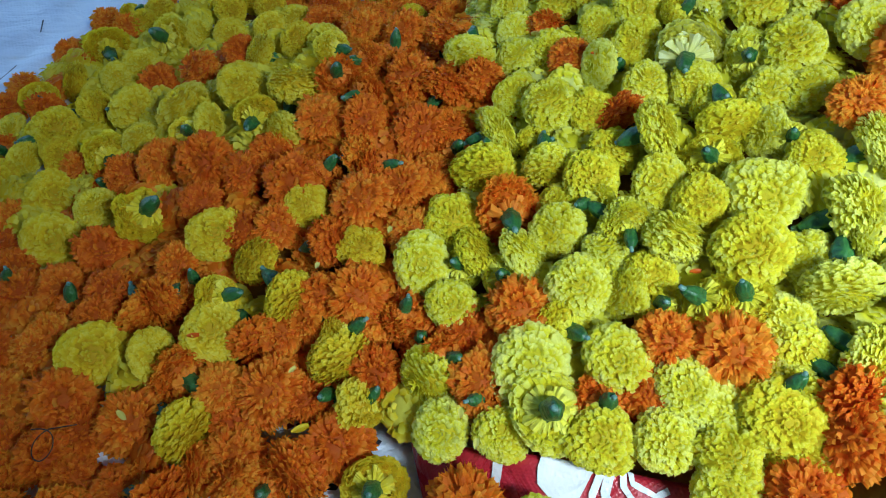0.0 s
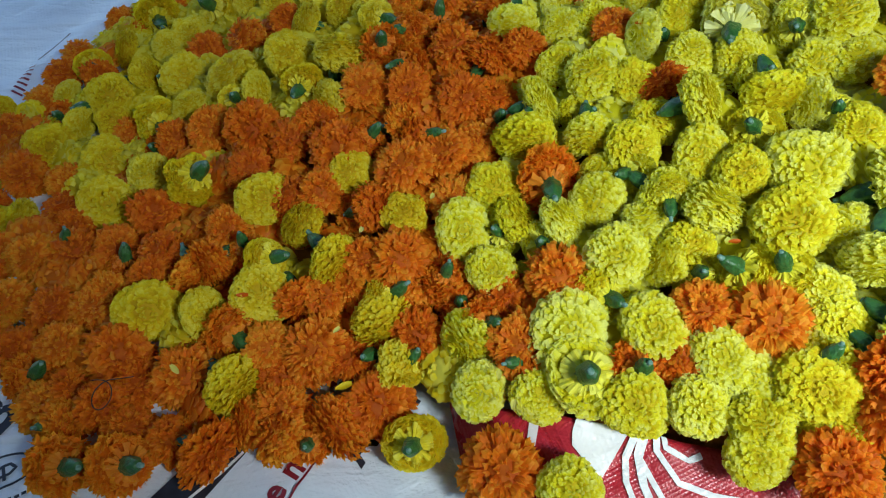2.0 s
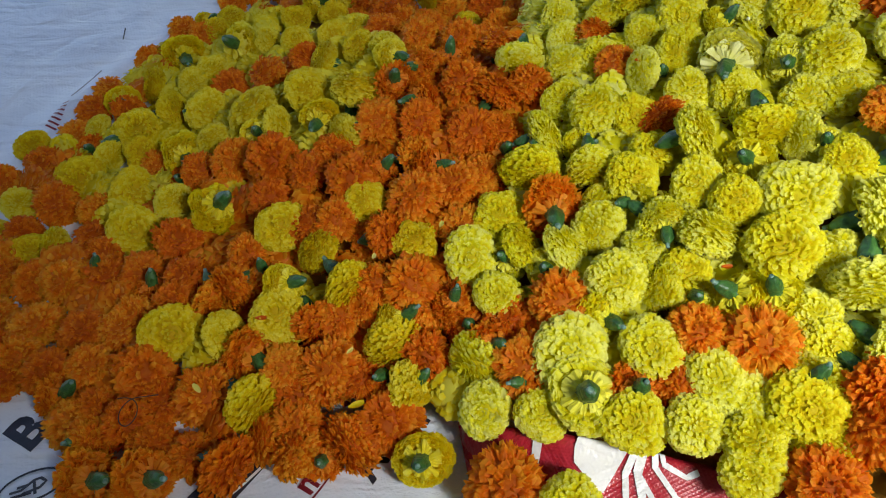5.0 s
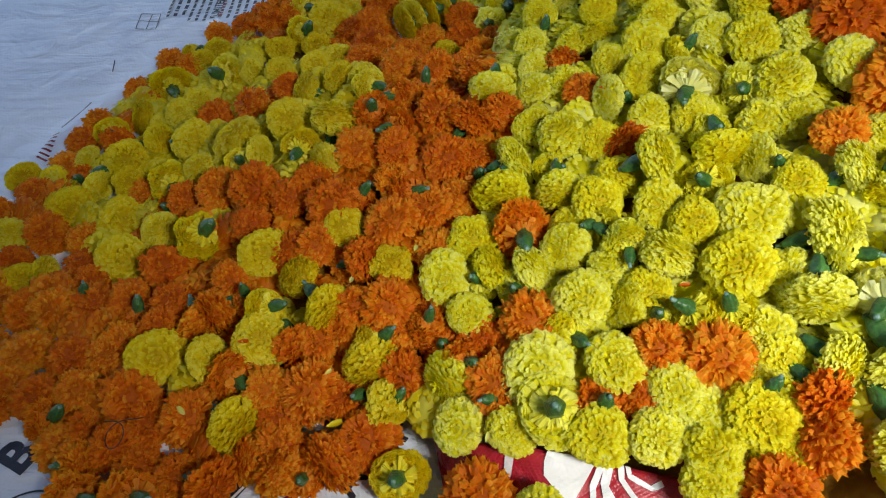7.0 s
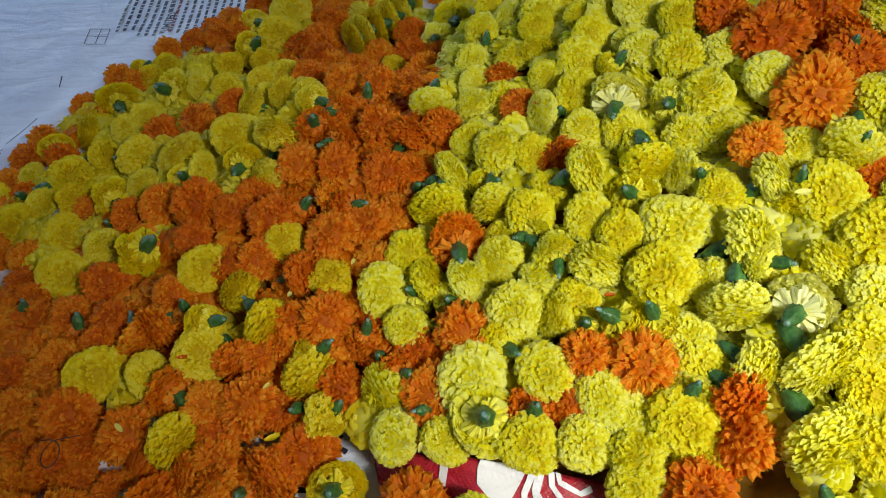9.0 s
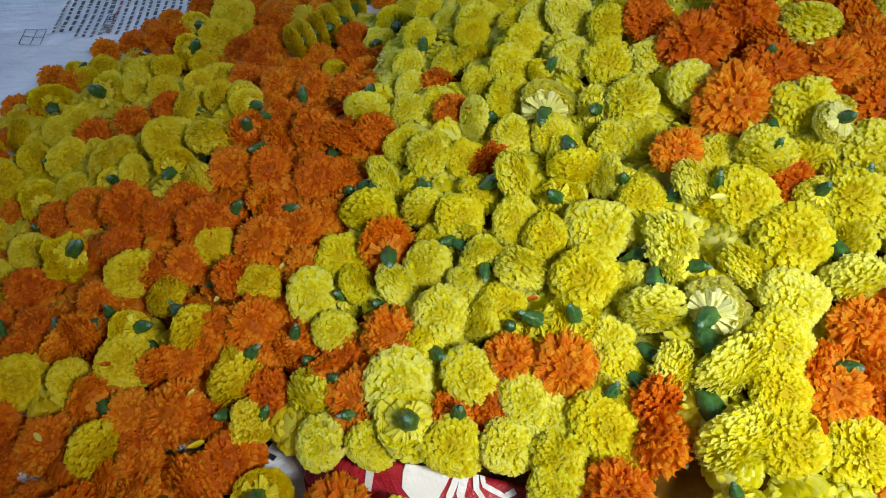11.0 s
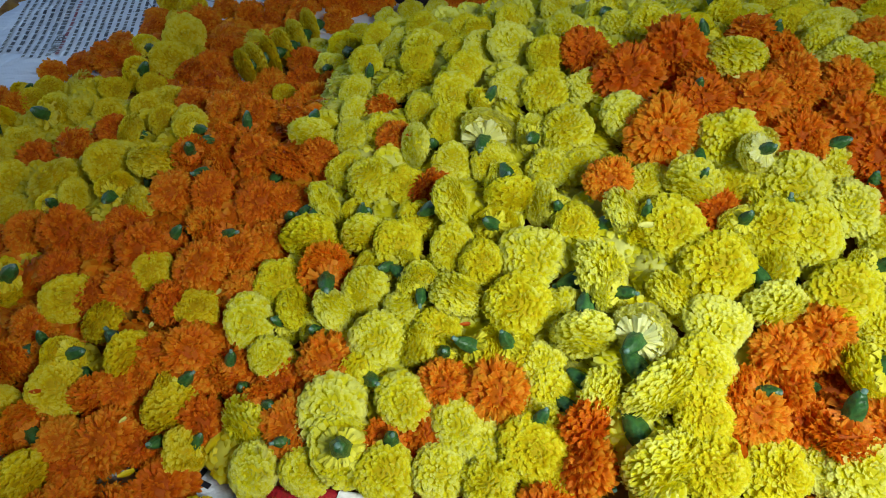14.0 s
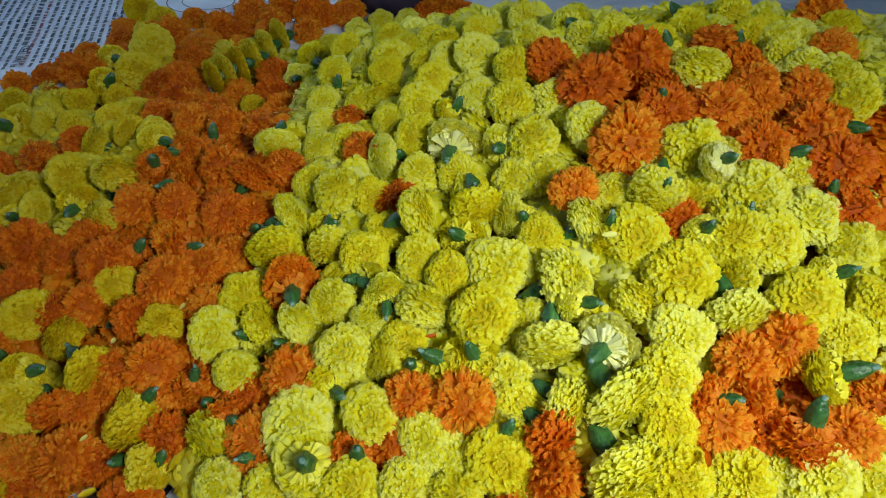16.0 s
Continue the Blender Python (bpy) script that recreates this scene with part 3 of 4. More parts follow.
orange(-0.649, 0.936, 0.020, 0.050, 0.27, 0.09, 0.96)
orange(-0.651, 0.878, 0.021, 0.050, 0.35, -0.11, 0.93)
orange(-0.652, 0.815, 0.023, 0.050, 0.36, -0.28, 0.89)
orange(-0.670, 0.739, 0.027, 0.053, 0.12, -0.42, 0.90)
orange(-0.611, 0.655, 0.025, 0.062, 0.21, -0.33, 0.92)
orange(-0.548, 0.645, 0.022, 0.054, 0.79, 0.02, 0.61)
orange(-0.535, 0.596, 0.020, 0.051, 0.08, -0.04, 1.00)
orange(-0.350, 0.882, 0.085, 0.058, -0.51, -0.31, 0.80)
orange(-0.418, 0.890, 0.060, 0.051, -0.13, -0.64, 0.76)
orange(-0.285, 0.895, 0.105, 0.050, 0.49, -0.21, 0.85)
orange(-0.583, 0.863, 0.030, 0.050, 0.61, -0.39, 0.69)
orange(-0.496, 0.737, 0.024, 0.051, 0.09, -0.46, 0.88)
orange(-0.406, 0.695, 0.055, 0.051, 0.25, -0.43, 0.87)
orange(-0.351, 0.684, 0.084, 0.055, 0.00, -0.72, 0.70)
orange(-0.283, 0.657, 0.108, 0.067, -0.05, -0.75, 0.66)
orange(-0.232, 0.633, 0.111, 0.051, -0.00, -0.46, 0.89)
orange(-0.143, 0.690, 0.148, 0.059, 0.05, -0.49, 0.87)
orange(-0.166, 0.603, 0.126, 0.066, -0.02, -0.62, 0.78)
orange(-0.089, 0.674, 0.155, 0.054, 0.06, -0.63, 0.78)
orange(-0.091, 0.632, 0.138, 0.051, 0.92, -0.08, 0.38)
orange(-0.088, 0.563, 0.135, 0.063, -0.26, -0.35, 0.90)
orange(-0.117, 0.519, 0.117, 0.051, 0.91, -0.04, 0.41)
orange(-0.178, 0.548, 0.111, 0.050, 0.15, -0.52, 0.84)
orange(-0.279, 0.600, 0.090, 0.051, 0.17, -0.56, 0.81)
orange(-0.395, 0.562, 0.052, 0.059, 0.39, -0.31, 0.87)
orange(-0.291, 0.519, 0.076, 0.051, -0.07, -0.58, 0.81)
orange(-0.506, 0.563, 0.021, 0.051, 0.18, -0.45, 0.87)
orange(-0.637, 0.600, 0.020, 0.050, 0.56, -0.20, 0.80)
orange(-0.130, 0.756, 0.159, 0.050, -0.06, 0.56, -0.82)
orange(-0.111, 0.877, 0.156, 0.050, -0.18, -0.57, 0.80)
orange(-0.181, 0.973, 0.112, 0.051, -0.03, -0.37, 0.93)
orange(-0.093, 0.785, 0.162, 0.051, -0.11, -0.41, 0.90)
orange(-0.215, 0.545, 0.102, 0.050, -0.30, -0.19, 0.93)
orange(-0.198, 0.660, 0.124, 0.050, 0.34, -0.37, 0.86)
orange(-0.052, 0.844, 0.170, 0.052, -0.39, -0.61, 0.69)
orange(-0.039, 0.733, 0.175, 0.059, -0.21, -0.49, 0.84)
orange(0.004, 0.712, 0.178, 0.051, 0.59, 0.26, 0.77)
orange(-0.026, 0.648, 0.159, 0.062, -0.05, -0.58, 0.82)
orange(0.002, 0.829, 0.173, 0.052, 0.10, 0.23, 0.97)
orange(0.045, 0.725, 0.179, 0.050, 0.23, -0.15, 0.96)
yellow(0.031, 0.765, 0.185, 0.056, -0.08, -0.94, -0.34)
yellow(0.091, 0.828, 0.174, 0.050, 0.21, -0.66, 0.72)
orange(0.129, 0.826, 0.186, 0.050, 0.26, 0.36, 0.90)
yellow(0.087, 0.760, 0.186, 0.051, -0.40, -0.39, 0.83)
yellow(0.127, 0.757, 0.196, 0.050, -0.24, -0.56, 0.79)
orange(0.146, 0.726, 0.205, 0.050, -0.37, -0.29, 0.88)
yellow(0.171, 0.692, 0.218, 0.051, -0.89, -0.41, 0.20)
yellow(0.184, 0.770, 0.219, 0.050, -0.48, -0.57, 0.67)
yellow(0.214, 0.712, 0.234, 0.052, -0.50, -0.71, 0.50)
yellow(0.218, 0.650, 0.221, 0.050, 0.00, -0.29, 0.96)
yellow(0.084, 0.685, 0.183, 0.051, -0.28, -0.30, 0.91)
yellow(0.117, 0.649, 0.197, 0.061, -0.30, -0.10, 0.95)
yellow(0.158, 0.631, 0.200, 0.050, -0.10, -0.66, 0.75)
orange(0.185, 0.623, 0.206, 0.050, -0.63, 0.19, 0.75)
yellow(0.211, 0.563, 0.233, 0.056, 0.85, -0.07, 0.51)
pale(0.260, 0.680, 0.245, 0.065, 0.24, 0.97, -0.06)
yellow(0.260, 0.634, 0.233, 0.050, -0.46, -0.75, 0.47)
yellow(0.317, 0.656, 0.255, 0.051, 0.34, 0.83, -0.44)
yellow(0.348, 0.641, 0.274, 0.063, -0.52, -0.26, 0.81)
yellow(0.324, 0.601, 0.247, 0.050, -0.48, -0.43, 0.76)
yellow(0.356, 0.592, 0.258, 0.050, -0.41, -0.15, 0.90)
yellow(0.280, 0.567, 0.235, 0.058, 0.13, -0.93, -0.34)
yellow(0.062, 0.625, 0.178, 0.053, 0.89, -0.05, 0.45)
yellow(0.045, 0.578, 0.163, 0.069, -0.13, -0.94, -0.30)
yellow(0.109, 0.568, 0.178, 0.055, 0.01, -0.95, -0.32)
yellow(0.150, 0.540, 0.187, 0.057, 0.14, -0.59, 0.80)
yellow(0.175, 0.575, 0.194, 0.051, 0.19, -0.17, 0.97)
yellow(0.209, 0.519, 0.202, 0.052, -0.34, -0.59, 0.73)
yellow(0.261, 0.535, 0.215, 0.050, 0.39, 0.53, -0.75)
yellow(0.310, 0.554, 0.232, 0.050, -0.91, -0.34, 0.22)
yellow(0.340, 0.510, 0.241, 0.050, -0.41, -0.34, 0.84)
yellow(0.289, 0.475, 0.224, 0.071, -0.38, -0.59, 0.71)
yellow(0.240, 0.485, 0.209, 0.050, -0.36, -0.50, 0.79)
yellow(0.011, 0.527, 0.142, 0.055, -0.09, -0.46, 0.88)
orange(0.067, 0.526, 0.156, 0.064, -0.09, 0.92, -0.38)
yellow(0.117, 0.524, 0.164, 0.050, -0.42, -0.03, 0.90)
yellow(0.112, 0.488, 0.164, 0.053, -0.56, -0.71, 0.41)
yellow(0.170, 0.481, 0.183, 0.050, 0.76, -0.65, -0.07)
yellow(0.212, 0.454, 0.194, 0.061, 0.45, 0.34, 0.82)
yellow(0.272, 0.425, 0.206, 0.068, -0.41, -0.39, 0.82)
yellow(0.313, 0.416, 0.207, 0.050, -0.52, -0.31, 0.80)
yellow(-0.019, 0.480, 0.126, 0.060, 0.04, -0.65, 0.76)
yellow(0.035, 0.487, 0.138, 0.051, 0.71, 0.20, 0.68)
yellow(0.082, 0.472, 0.150, 0.054, 0.65, 0.24, 0.72)
yellow(0.159, 0.458, 0.167, 0.050, -0.22, 0.13, 0.97)
orange(-0.031, 0.524, 0.127, 0.050, 0.03, -0.29, 0.96)
orange(-0.041, 0.580, 0.143, 0.057, -0.29, -0.34, 0.89)
orange(-0.012, 0.595, 0.142, 0.050, -0.37, -0.36, 0.86)
orange(0.013, 0.653, 0.161, 0.050, 0.28, -0.19, 0.94)
golden(-0.362, 0.426, 0.042, 0.071, 0.45, -0.56, 0.70)
golden(-0.293, 0.417, 0.053, 0.054, 0.44, -0.39, 0.81)
golden(-0.230, 0.431, 0.073, 0.063, 0.25, -0.45, 0.86)
golden(-0.152, 0.456, 0.100, 0.059, 0.68, -0.72, -0.16)
golden(-0.099, 0.399, 0.075, 0.062, 0.37, -0.89, -0.26)
golden(-0.076, 0.359, 0.060, 0.056, 0.92, -0.36, 0.14)
golden(-0.246, 0.340, 0.035, 0.069, 0.80, -0.59, -0.09)
golden(-0.058, 0.285, 0.040, 0.056, 0.00, 0.58, -0.81)
orange(-0.581, 0.513, 0.021, 0.053, 0.65, -0.42, 0.63)
orange(-0.539, 0.512, 0.024, 0.060, -0.02, -0.46, 0.89)
orange(-0.488, 0.519, 0.024, 0.060, 0.26, -0.18, 0.95)
orange(-0.432, 0.523, 0.035, 0.055, 0.16, -0.54, 0.83)
orange(-0.368, 0.504, 0.052, 0.051, -0.10, -0.43, 0.90)
orange(-0.298, 0.473, 0.071, 0.054, -0.69, -0.73, 0.02)
orange(-0.542, 0.445, 0.027, 0.059, 0.16, -0.20, 0.97)
orange(-0.478, 0.432, 0.032, 0.052, 0.15, -0.25, 0.96)
orange(-0.542, 0.396, 0.028, 0.051, 0.39, -0.45, 0.80)
orange(-0.498, 0.378, 0.027, 0.053, 0.22, -0.28, 0.93)
orange(-0.451, 0.383, 0.030, 0.053, 0.13, -0.36, 0.92)
orange(-0.380, 0.373, 0.033, 0.065, 0.51, -0.43, 0.75)
orange(-0.435, 0.435, 0.030, 0.050, 0.11, -0.07, 0.99)
orange(-0.423, 0.456, 0.032, 0.050, 0.05, -0.54, 0.84)
orange(-0.373, 0.470, 0.045, 0.050, 0.07, -0.71, 0.70)
orange(-0.262, 0.398, 0.053, 0.056, -0.76, 0.64, -0.11)
orange(-0.276, 0.388, 0.039, 0.050, -0.05, -0.27, 0.96)
orange(-0.214, 0.378, 0.056, 0.050, 0.10, -0.35, 0.93)
orange(-0.190, 0.426, 0.068, 0.050, 0.53, -0.82, -0.23)
orange(-0.166, 0.371, 0.057, 0.065, -0.17, -0.46, 0.87)
orange(-0.132, 0.371, 0.051, 0.051, 0.04, -0.22, 0.97)
orange(-0.160, 0.429, 0.078, 0.050, 0.04, -0.42, 0.91)
orange(-0.119, 0.457, 0.103, 0.050, 0.17, -0.17, 0.97)
orange(-0.081, 0.454, 0.109, 0.061, 0.29, -0.44, 0.85)
orange(-0.065, 0.437, 0.091, 0.050, 0.15, -0.09, 0.98)
orange(-0.136, 0.440, 0.085, 0.050, -0.33, -0.55, 0.77)
orange(-0.354, 0.348, 0.022, 0.051, 0.08, -0.07, 0.99)
orange(-0.302, 0.350, 0.030, 0.067, 0.23, -0.36, 0.90)
orange(-0.423, 0.337, 0.020, 0.051, 0.60, 0.12, 0.79)
orange(-0.380, 0.317, 0.026, 0.053, 0.56, -0.55, 0.61)
orange(-0.445, 0.318, 0.020, 0.051, 0.48, -0.04, 0.88)
orange(-0.348, 0.300, 0.020, 0.050, 0.47, 0.11, 0.88)
orange(-0.416, 0.297, 0.020, 0.050, 0.95, -0.02, 0.31)
orange(-0.198, 0.350, 0.036, 0.051, 0.06, -0.45, 0.89)
orange(-0.192, 0.320, 0.034, 0.053, -0.07, -0.44, 0.89)
orange(-0.232, 0.309, 0.020, 0.051, -0.86, -0.24, 0.45)
orange(-0.192, 0.290, 0.028, 0.051, -0.66, 0.15, 0.73)
orange(-0.300, 0.289, 0.020, 0.051, 0.23, 0.02, 0.97)
orange(-0.258, 0.272, 0.025, 0.063, 0.94, -0.33, 0.10)
orange(-0.402, 0.255, 0.023, 0.058, -0.78, 0.30, -0.55)
orange(-0.343, 0.257, 0.024, 0.060, -0.77, 0.24, -0.59)
orange(-0.135, 0.302, 0.033, 0.063, -0.67, -0.74, 0.01)
orange(-0.097, 0.324, 0.042, 0.065, 0.13, -0.50, 0.86)
orange(-0.062, 0.384, 0.075, 0.053, -0.22, -0.67, 0.71)
orange(-0.471, 0.349, 0.021, 0.051, -0.61, -0.02, -0.80)
orange(-0.319, 0.467, 0.057, 0.050, 0.47, -0.84, -0.27)
yellow(-0.011, 0.368, 0.090, 0.060, -0.74, -0.68, 0.04)
yellow(0.001, 0.320, 0.078, 0.055, -0.24, -0.72, 0.66)
yellow(0.012, 0.431, 0.120, 0.051, -0.13, -0.41, 0.90)
orange(0.022, 0.411, 0.107, 0.051, -0.36, -0.40, 0.84)
orange(0.075, 0.410, 0.138, 0.061, -0.05, -0.45, 0.89)
orange(-0.039, 0.440, 0.096, 0.051, -0.58, 0.21, 0.79)
yellow(0.128, 0.423, 0.158, 0.060, -0.23, -0.44, 0.87)
yellow(0.169, 0.417, 0.161, 0.051, -0.85, -0.05, 0.52)
yellow(0.081, 0.358, 0.126, 0.075, -0.12, -0.47, 0.88)
yellow(0.155, 0.353, 0.146, 0.059, -0.28, -0.51, 0.81)
yellow(0.114, 0.395, 0.135, 0.050, -0.43, 0.74, -0.53)
orange(0.195, 0.362, 0.159, 0.052, -0.20, -0.34, 0.92)
orange(0.244, 0.347, 0.168, 0.063, -0.40, -0.49, 0.78)
orange(0.042, 0.353, 0.109, 0.060, -0.24, -0.45, 0.86)
orange(0.176, 0.332, 0.130, 0.051, -0.54, -0.42, 0.73)
orange(0.140, 0.321, 0.119, 0.050, -0.13, 0.36, -0.92)
yellow(0.207, 0.322, 0.147, 0.054, -0.33, -0.48, 0.81)
yellow(0.096, 0.318, 0.116, 0.068, 0.06, 0.44, -0.90)
yellow(0.057, 0.311, 0.091, 0.051, 0.00, -0.52, 0.86)
yellow(0.137, 0.291, 0.117, 0.058, -0.22, -0.52, 0.82)
yellow(0.189, 0.288, 0.122, 0.054, 0.12, -0.42, 0.90)
yellow(0.233, 0.271, 0.130, 0.056, -0.45, -0.12, 0.89)
yellow(0.231, 0.249, 0.118, 0.055, -0.44, -0.51, 0.74)
yellow(0.276, 0.290, 0.155, 0.064, -0.23, -0.66, 0.71)
yellow(0.289, 0.262, 0.138, 0.050, -0.36, -0.23, 0.90)
orange(0.282, 0.231, 0.132, 0.062, -0.31, -0.29, 0.91)
orange(0.022, 0.252, 0.061, 0.068, -0.12, -0.31, 0.94)
yellow(0.081, 0.231, 0.074, 0.055, -0.16, -0.36, 0.92)
yellow(0.291, 0.366, 0.181, 0.051, -0.15, -0.32, 0.94)
yellow(0.237, 0.391, 0.174, 0.051, 0.77, 0.06, -0.64)
yellow(0.301, 0.337, 0.176, 0.050, -0.06, -0.70, 0.71)
yellow(0.272, 0.326, 0.158, 0.050, -0.62, -0.04, 0.78)
yellow(0.291, 0.312, 0.159, 0.050, -0.78, -0.62, -0.03)
yellow(0.232, 0.306, 0.138, 0.050, -0.27, -0.60, 0.76)
yellow(0.190, 0.425, 0.169, 0.050, -0.05, -0.36, 0.93)
orange(-0.713, 0.696, 0.024, 0.053, 0.31, -0.43, 0.85)
golden(-0.678, 0.600, 0.020, 0.051, 0.32, 0.02, 0.95)
orange(-0.630, 0.521, 0.023, 0.056, 0.32, -0.06, 0.94)
orange(-0.606, 0.458, 0.024, 0.054, 0.48, 0.04, 0.88)
orange(-0.584, 0.409, 0.025, 0.052, 0.58, 0.01, 0.82)
orange(-0.557, 0.371, 0.020, 0.051, 0.53, -0.40, 0.75)
orange(-0.664, 0.509, 0.024, 0.056, 0.30, -0.04, 0.95)
orange(-0.625, 0.430, 0.027, 0.052, 0.06, -0.40, 0.92)
orange(-0.702, 0.584, 0.026, 0.052, 0.34, -0.51, 0.79)
orange(0.389, 0.761, 0.311, 0.060, -0.25, -0.69, 0.68)
orange(0.423, 0.692, 0.317, 0.078, -0.36, -0.42, 0.83)
orange(0.483, 0.718, 0.334, 0.075, -0.53, -0.75, 0.40)
orange(0.506, 0.668, 0.328, 0.051, 0.65, 0.02, 0.76)
orange(0.488, 0.621, 0.324, 0.067, -0.10, -0.50, 0.86)
orange(0.543, 0.608, 0.332, 0.067, -0.27, -0.31, 0.91)
orange(0.441, 0.589, 0.305, 0.078, -0.28, -0.74, 0.61)
orange(0.575, 0.550, 0.321, 0.060, -0.33, -0.75, 0.58)
orange(0.644, 0.514, 0.326, 0.065, -0.37, -0.61, 0.70)
orange(0.638, 0.462, 0.308, 0.051, -0.24, -0.36, 0.90)
orange(0.597, 0.768, 0.336, 0.057, -0.29, -0.01, 0.96)
orange(0.751, 0.754, 0.336, 0.051, -0.46, -0.37, 0.81)
orange(0.615, 0.708, 0.339, 0.050, 0.33, -0.44, 0.83)
orange(0.598, 0.646, 0.343, 0.051, -0.59, -0.30, 0.75)
orange(0.659, 0.634, 0.346, 0.051, -0.26, -0.44, 0.86)
orange(0.639, 0.612, 0.336, 0.050, -0.26, -0.37, 0.89)
orange(0.634, 0.561, 0.332, 0.067, -0.46, -0.61, 0.65)
orange(0.803, 0.883, 0.317, 0.072, -0.05, -0.44, 0.90)
orange(0.600, 0.621, 0.334, 0.050, -0.03, -0.30, 0.95)
yellow(0.506, 0.557, 0.311, 0.072, -0.38, -0.79, 0.49)
pale(0.532, 0.554, 0.309, 0.050, -0.82, 0.11, 0.56)
yellow(0.412, 0.628, 0.300, 0.058, -0.37, -0.69, 0.62)
yellow(0.417, 0.539, 0.275, 0.050, -0.27, -0.33, 0.90)
yellow(0.456, 0.513, 0.290, 0.060, -0.40, -0.83, -0.39)
yellow(0.501, 0.513, 0.289, 0.051, -0.66, -0.36, 0.66)
yellow(0.552, 0.495, 0.302, 0.069, -0.49, -0.79, 0.37)
yellow(0.597, 0.460, 0.301, 0.058, -0.37, -0.47, 0.81)
yellow(0.389, 0.501, 0.265, 0.054, 0.75, -0.06, 0.66)
yellow(0.429, 0.470, 0.269, 0.067, -0.38, -0.64, 0.67)
yellow(0.520, 0.477, 0.280, 0.051, 0.85, -0.31, 0.42)
yellow(0.521, 0.452, 0.283, 0.061, -0.50, -0.43, 0.75)
yellow(0.555, 0.441, 0.284, 0.064, -0.31, -0.64, 0.70)
orange(0.476, 0.487, 0.275, 0.051, -0.45, -0.42, 0.79)
yellow(0.628, 0.433, 0.289, 0.051, -0.72, -0.39, 0.58)
yellow(0.606, 0.517, 0.310, 0.050, -0.13, -0.64, 0.76)
yellow(0.553, 0.695, 0.341, 0.067, 0.06, -0.05, 1.00)
yellow(0.531, 0.800, 0.322, 0.051, -0.31, -0.48, 0.82)
yellow(0.487, 0.830, 0.315, 0.065, -0.21, -0.48, 0.85)
yellow(0.451, 0.845, 0.306, 0.051, -0.04, -0.30, 0.95)
yellow(0.448, 0.902, 0.295, 0.058, 0.33, 0.81, -0.49)
yellow(0.373, 0.842, 0.299, 0.055, -0.67, -0.47, 0.57)
yellow(0.399, 1.005, 0.255, 0.058, 0.26, -0.56, 0.78)
yellow(0.305, 0.834, 0.283, 0.062, -0.04, -0.70, 0.72)
yellow(0.320, 0.947, 0.261, 0.053, 0.13, -0.60, 0.79)
yellow(0.342, 0.778, 0.296, 0.051, -0.44, -0.58, 0.68)
yellow(0.296, 0.745, 0.271, 0.050, -0.25, -0.42, 0.87)
yellow(0.335, 0.715, 0.280, 0.061, -0.34, -0.49, 0.80)
yellow(0.383, 0.703, 0.293, 0.051, 0.04, -0.45, 0.89)
yellow(0.683, 0.775, 0.335, 0.052, -0.65, -0.32, 0.69)
yellow(0.724, 0.795, 0.331, 0.051, -0.40, -0.41, 0.82)
yellow(0.659, 0.799, 0.331, 0.050, -0.18, -0.59, 0.79)
yellow(0.689, 0.821, 0.328, 0.050, -0.35, -0.47, 0.81)
yellow(0.674, 0.732, 0.336, 0.051, -0.36, -0.51, 0.78)
yellow(0.687, 0.699, 0.339, 0.050, -0.14, -0.36, 0.92)
yellow(0.710, 0.663, 0.343, 0.050, -0.49, -0.06, 0.87)
yellow(0.691, 0.600, 0.348, 0.055, -0.72, -0.20, 0.66)
yellow(0.590, 0.847, 0.321, 0.053, 0.33, -0.87, -0.36)
yellow(0.808, 0.844, 0.323, 0.050, -0.26, -0.23, 0.94)
yellow(0.672, 0.889, 0.316, 0.051, -0.36, -0.69, 0.63)
yellow(0.420, 0.412, 0.238, 0.051, 0.60, 0.10, 0.79)
yellow(0.464, 0.423, 0.258, 0.071, -0.35, -0.55, 0.76)
yellow(0.356, 0.439, 0.239, 0.066, 0.82, -0.17, 0.54)
yellow(0.329, 0.377, 0.212, 0.064, -0.18, -0.91, -0.37)
pale(0.384, 0.368, 0.228, 0.058, 0.55, 0.70, -0.25)
yellow(0.389, 0.314, 0.206, 0.068, 0.55, -0.82, -0.17)
yellow(0.430, 0.330, 0.221, 0.061, -0.27, -0.52, 0.81)
yellow(0.452, 0.368, 0.235, 0.059, -0.13, -0.67, 0.73)
yellow(0.508, 0.378, 0.250, 0.057, 0.27, -0.91, -0.32)
yellow(0.518, 0.421, 0.258, 0.050, -0.88, 0.05, 0.47)
yellow(0.569, 0.381, 0.260, 0.068, -0.43, -0.50, 0.75)
yellow(0.604, 0.349, 0.247, 0.051, -0.29, -0.54, 0.79)
yellow(0.570, 0.316, 0.232, 0.059, -0.67, 0.35, -0.65)
orange(0.542, 0.346, 0.241, 0.059, -0.60, -0.36, 0.72)
orange(0.505, 0.337, 0.231, 0.053, -0.39, -0.23, 0.89)
orange(0.467, 0.289, 0.205, 0.057, -0.36, -0.50, 0.78)
orange(0.506, 0.310, 0.209, 0.051, -0.96, -0.25, 0.12)
orange(0.512, 0.289, 0.197, 0.051, -0.38, -0.43, 0.82)
orange(0.544, 0.270, 0.204, 0.061, -0.13, -0.20, -0.97)
orange(0.579, 0.269, 0.207, 0.056, -0.44, -0.52, 0.74)
yellow(0.426, 0.292, 0.202, 0.052, -0.19, -0.55, 0.81)
yellow(0.383, 0.256, 0.176, 0.076, 0.46, -0.86, -0.21)
yellow(0.426, 0.251, 0.181, 0.060, -0.35, -0.55, 0.76)
yellow(0.484, 0.244, 0.177, 0.064, 0.25, -0.48, 0.84)
yellow(0.553, 0.239, 0.186, 0.069, -0.01, -0.52, 0.85)
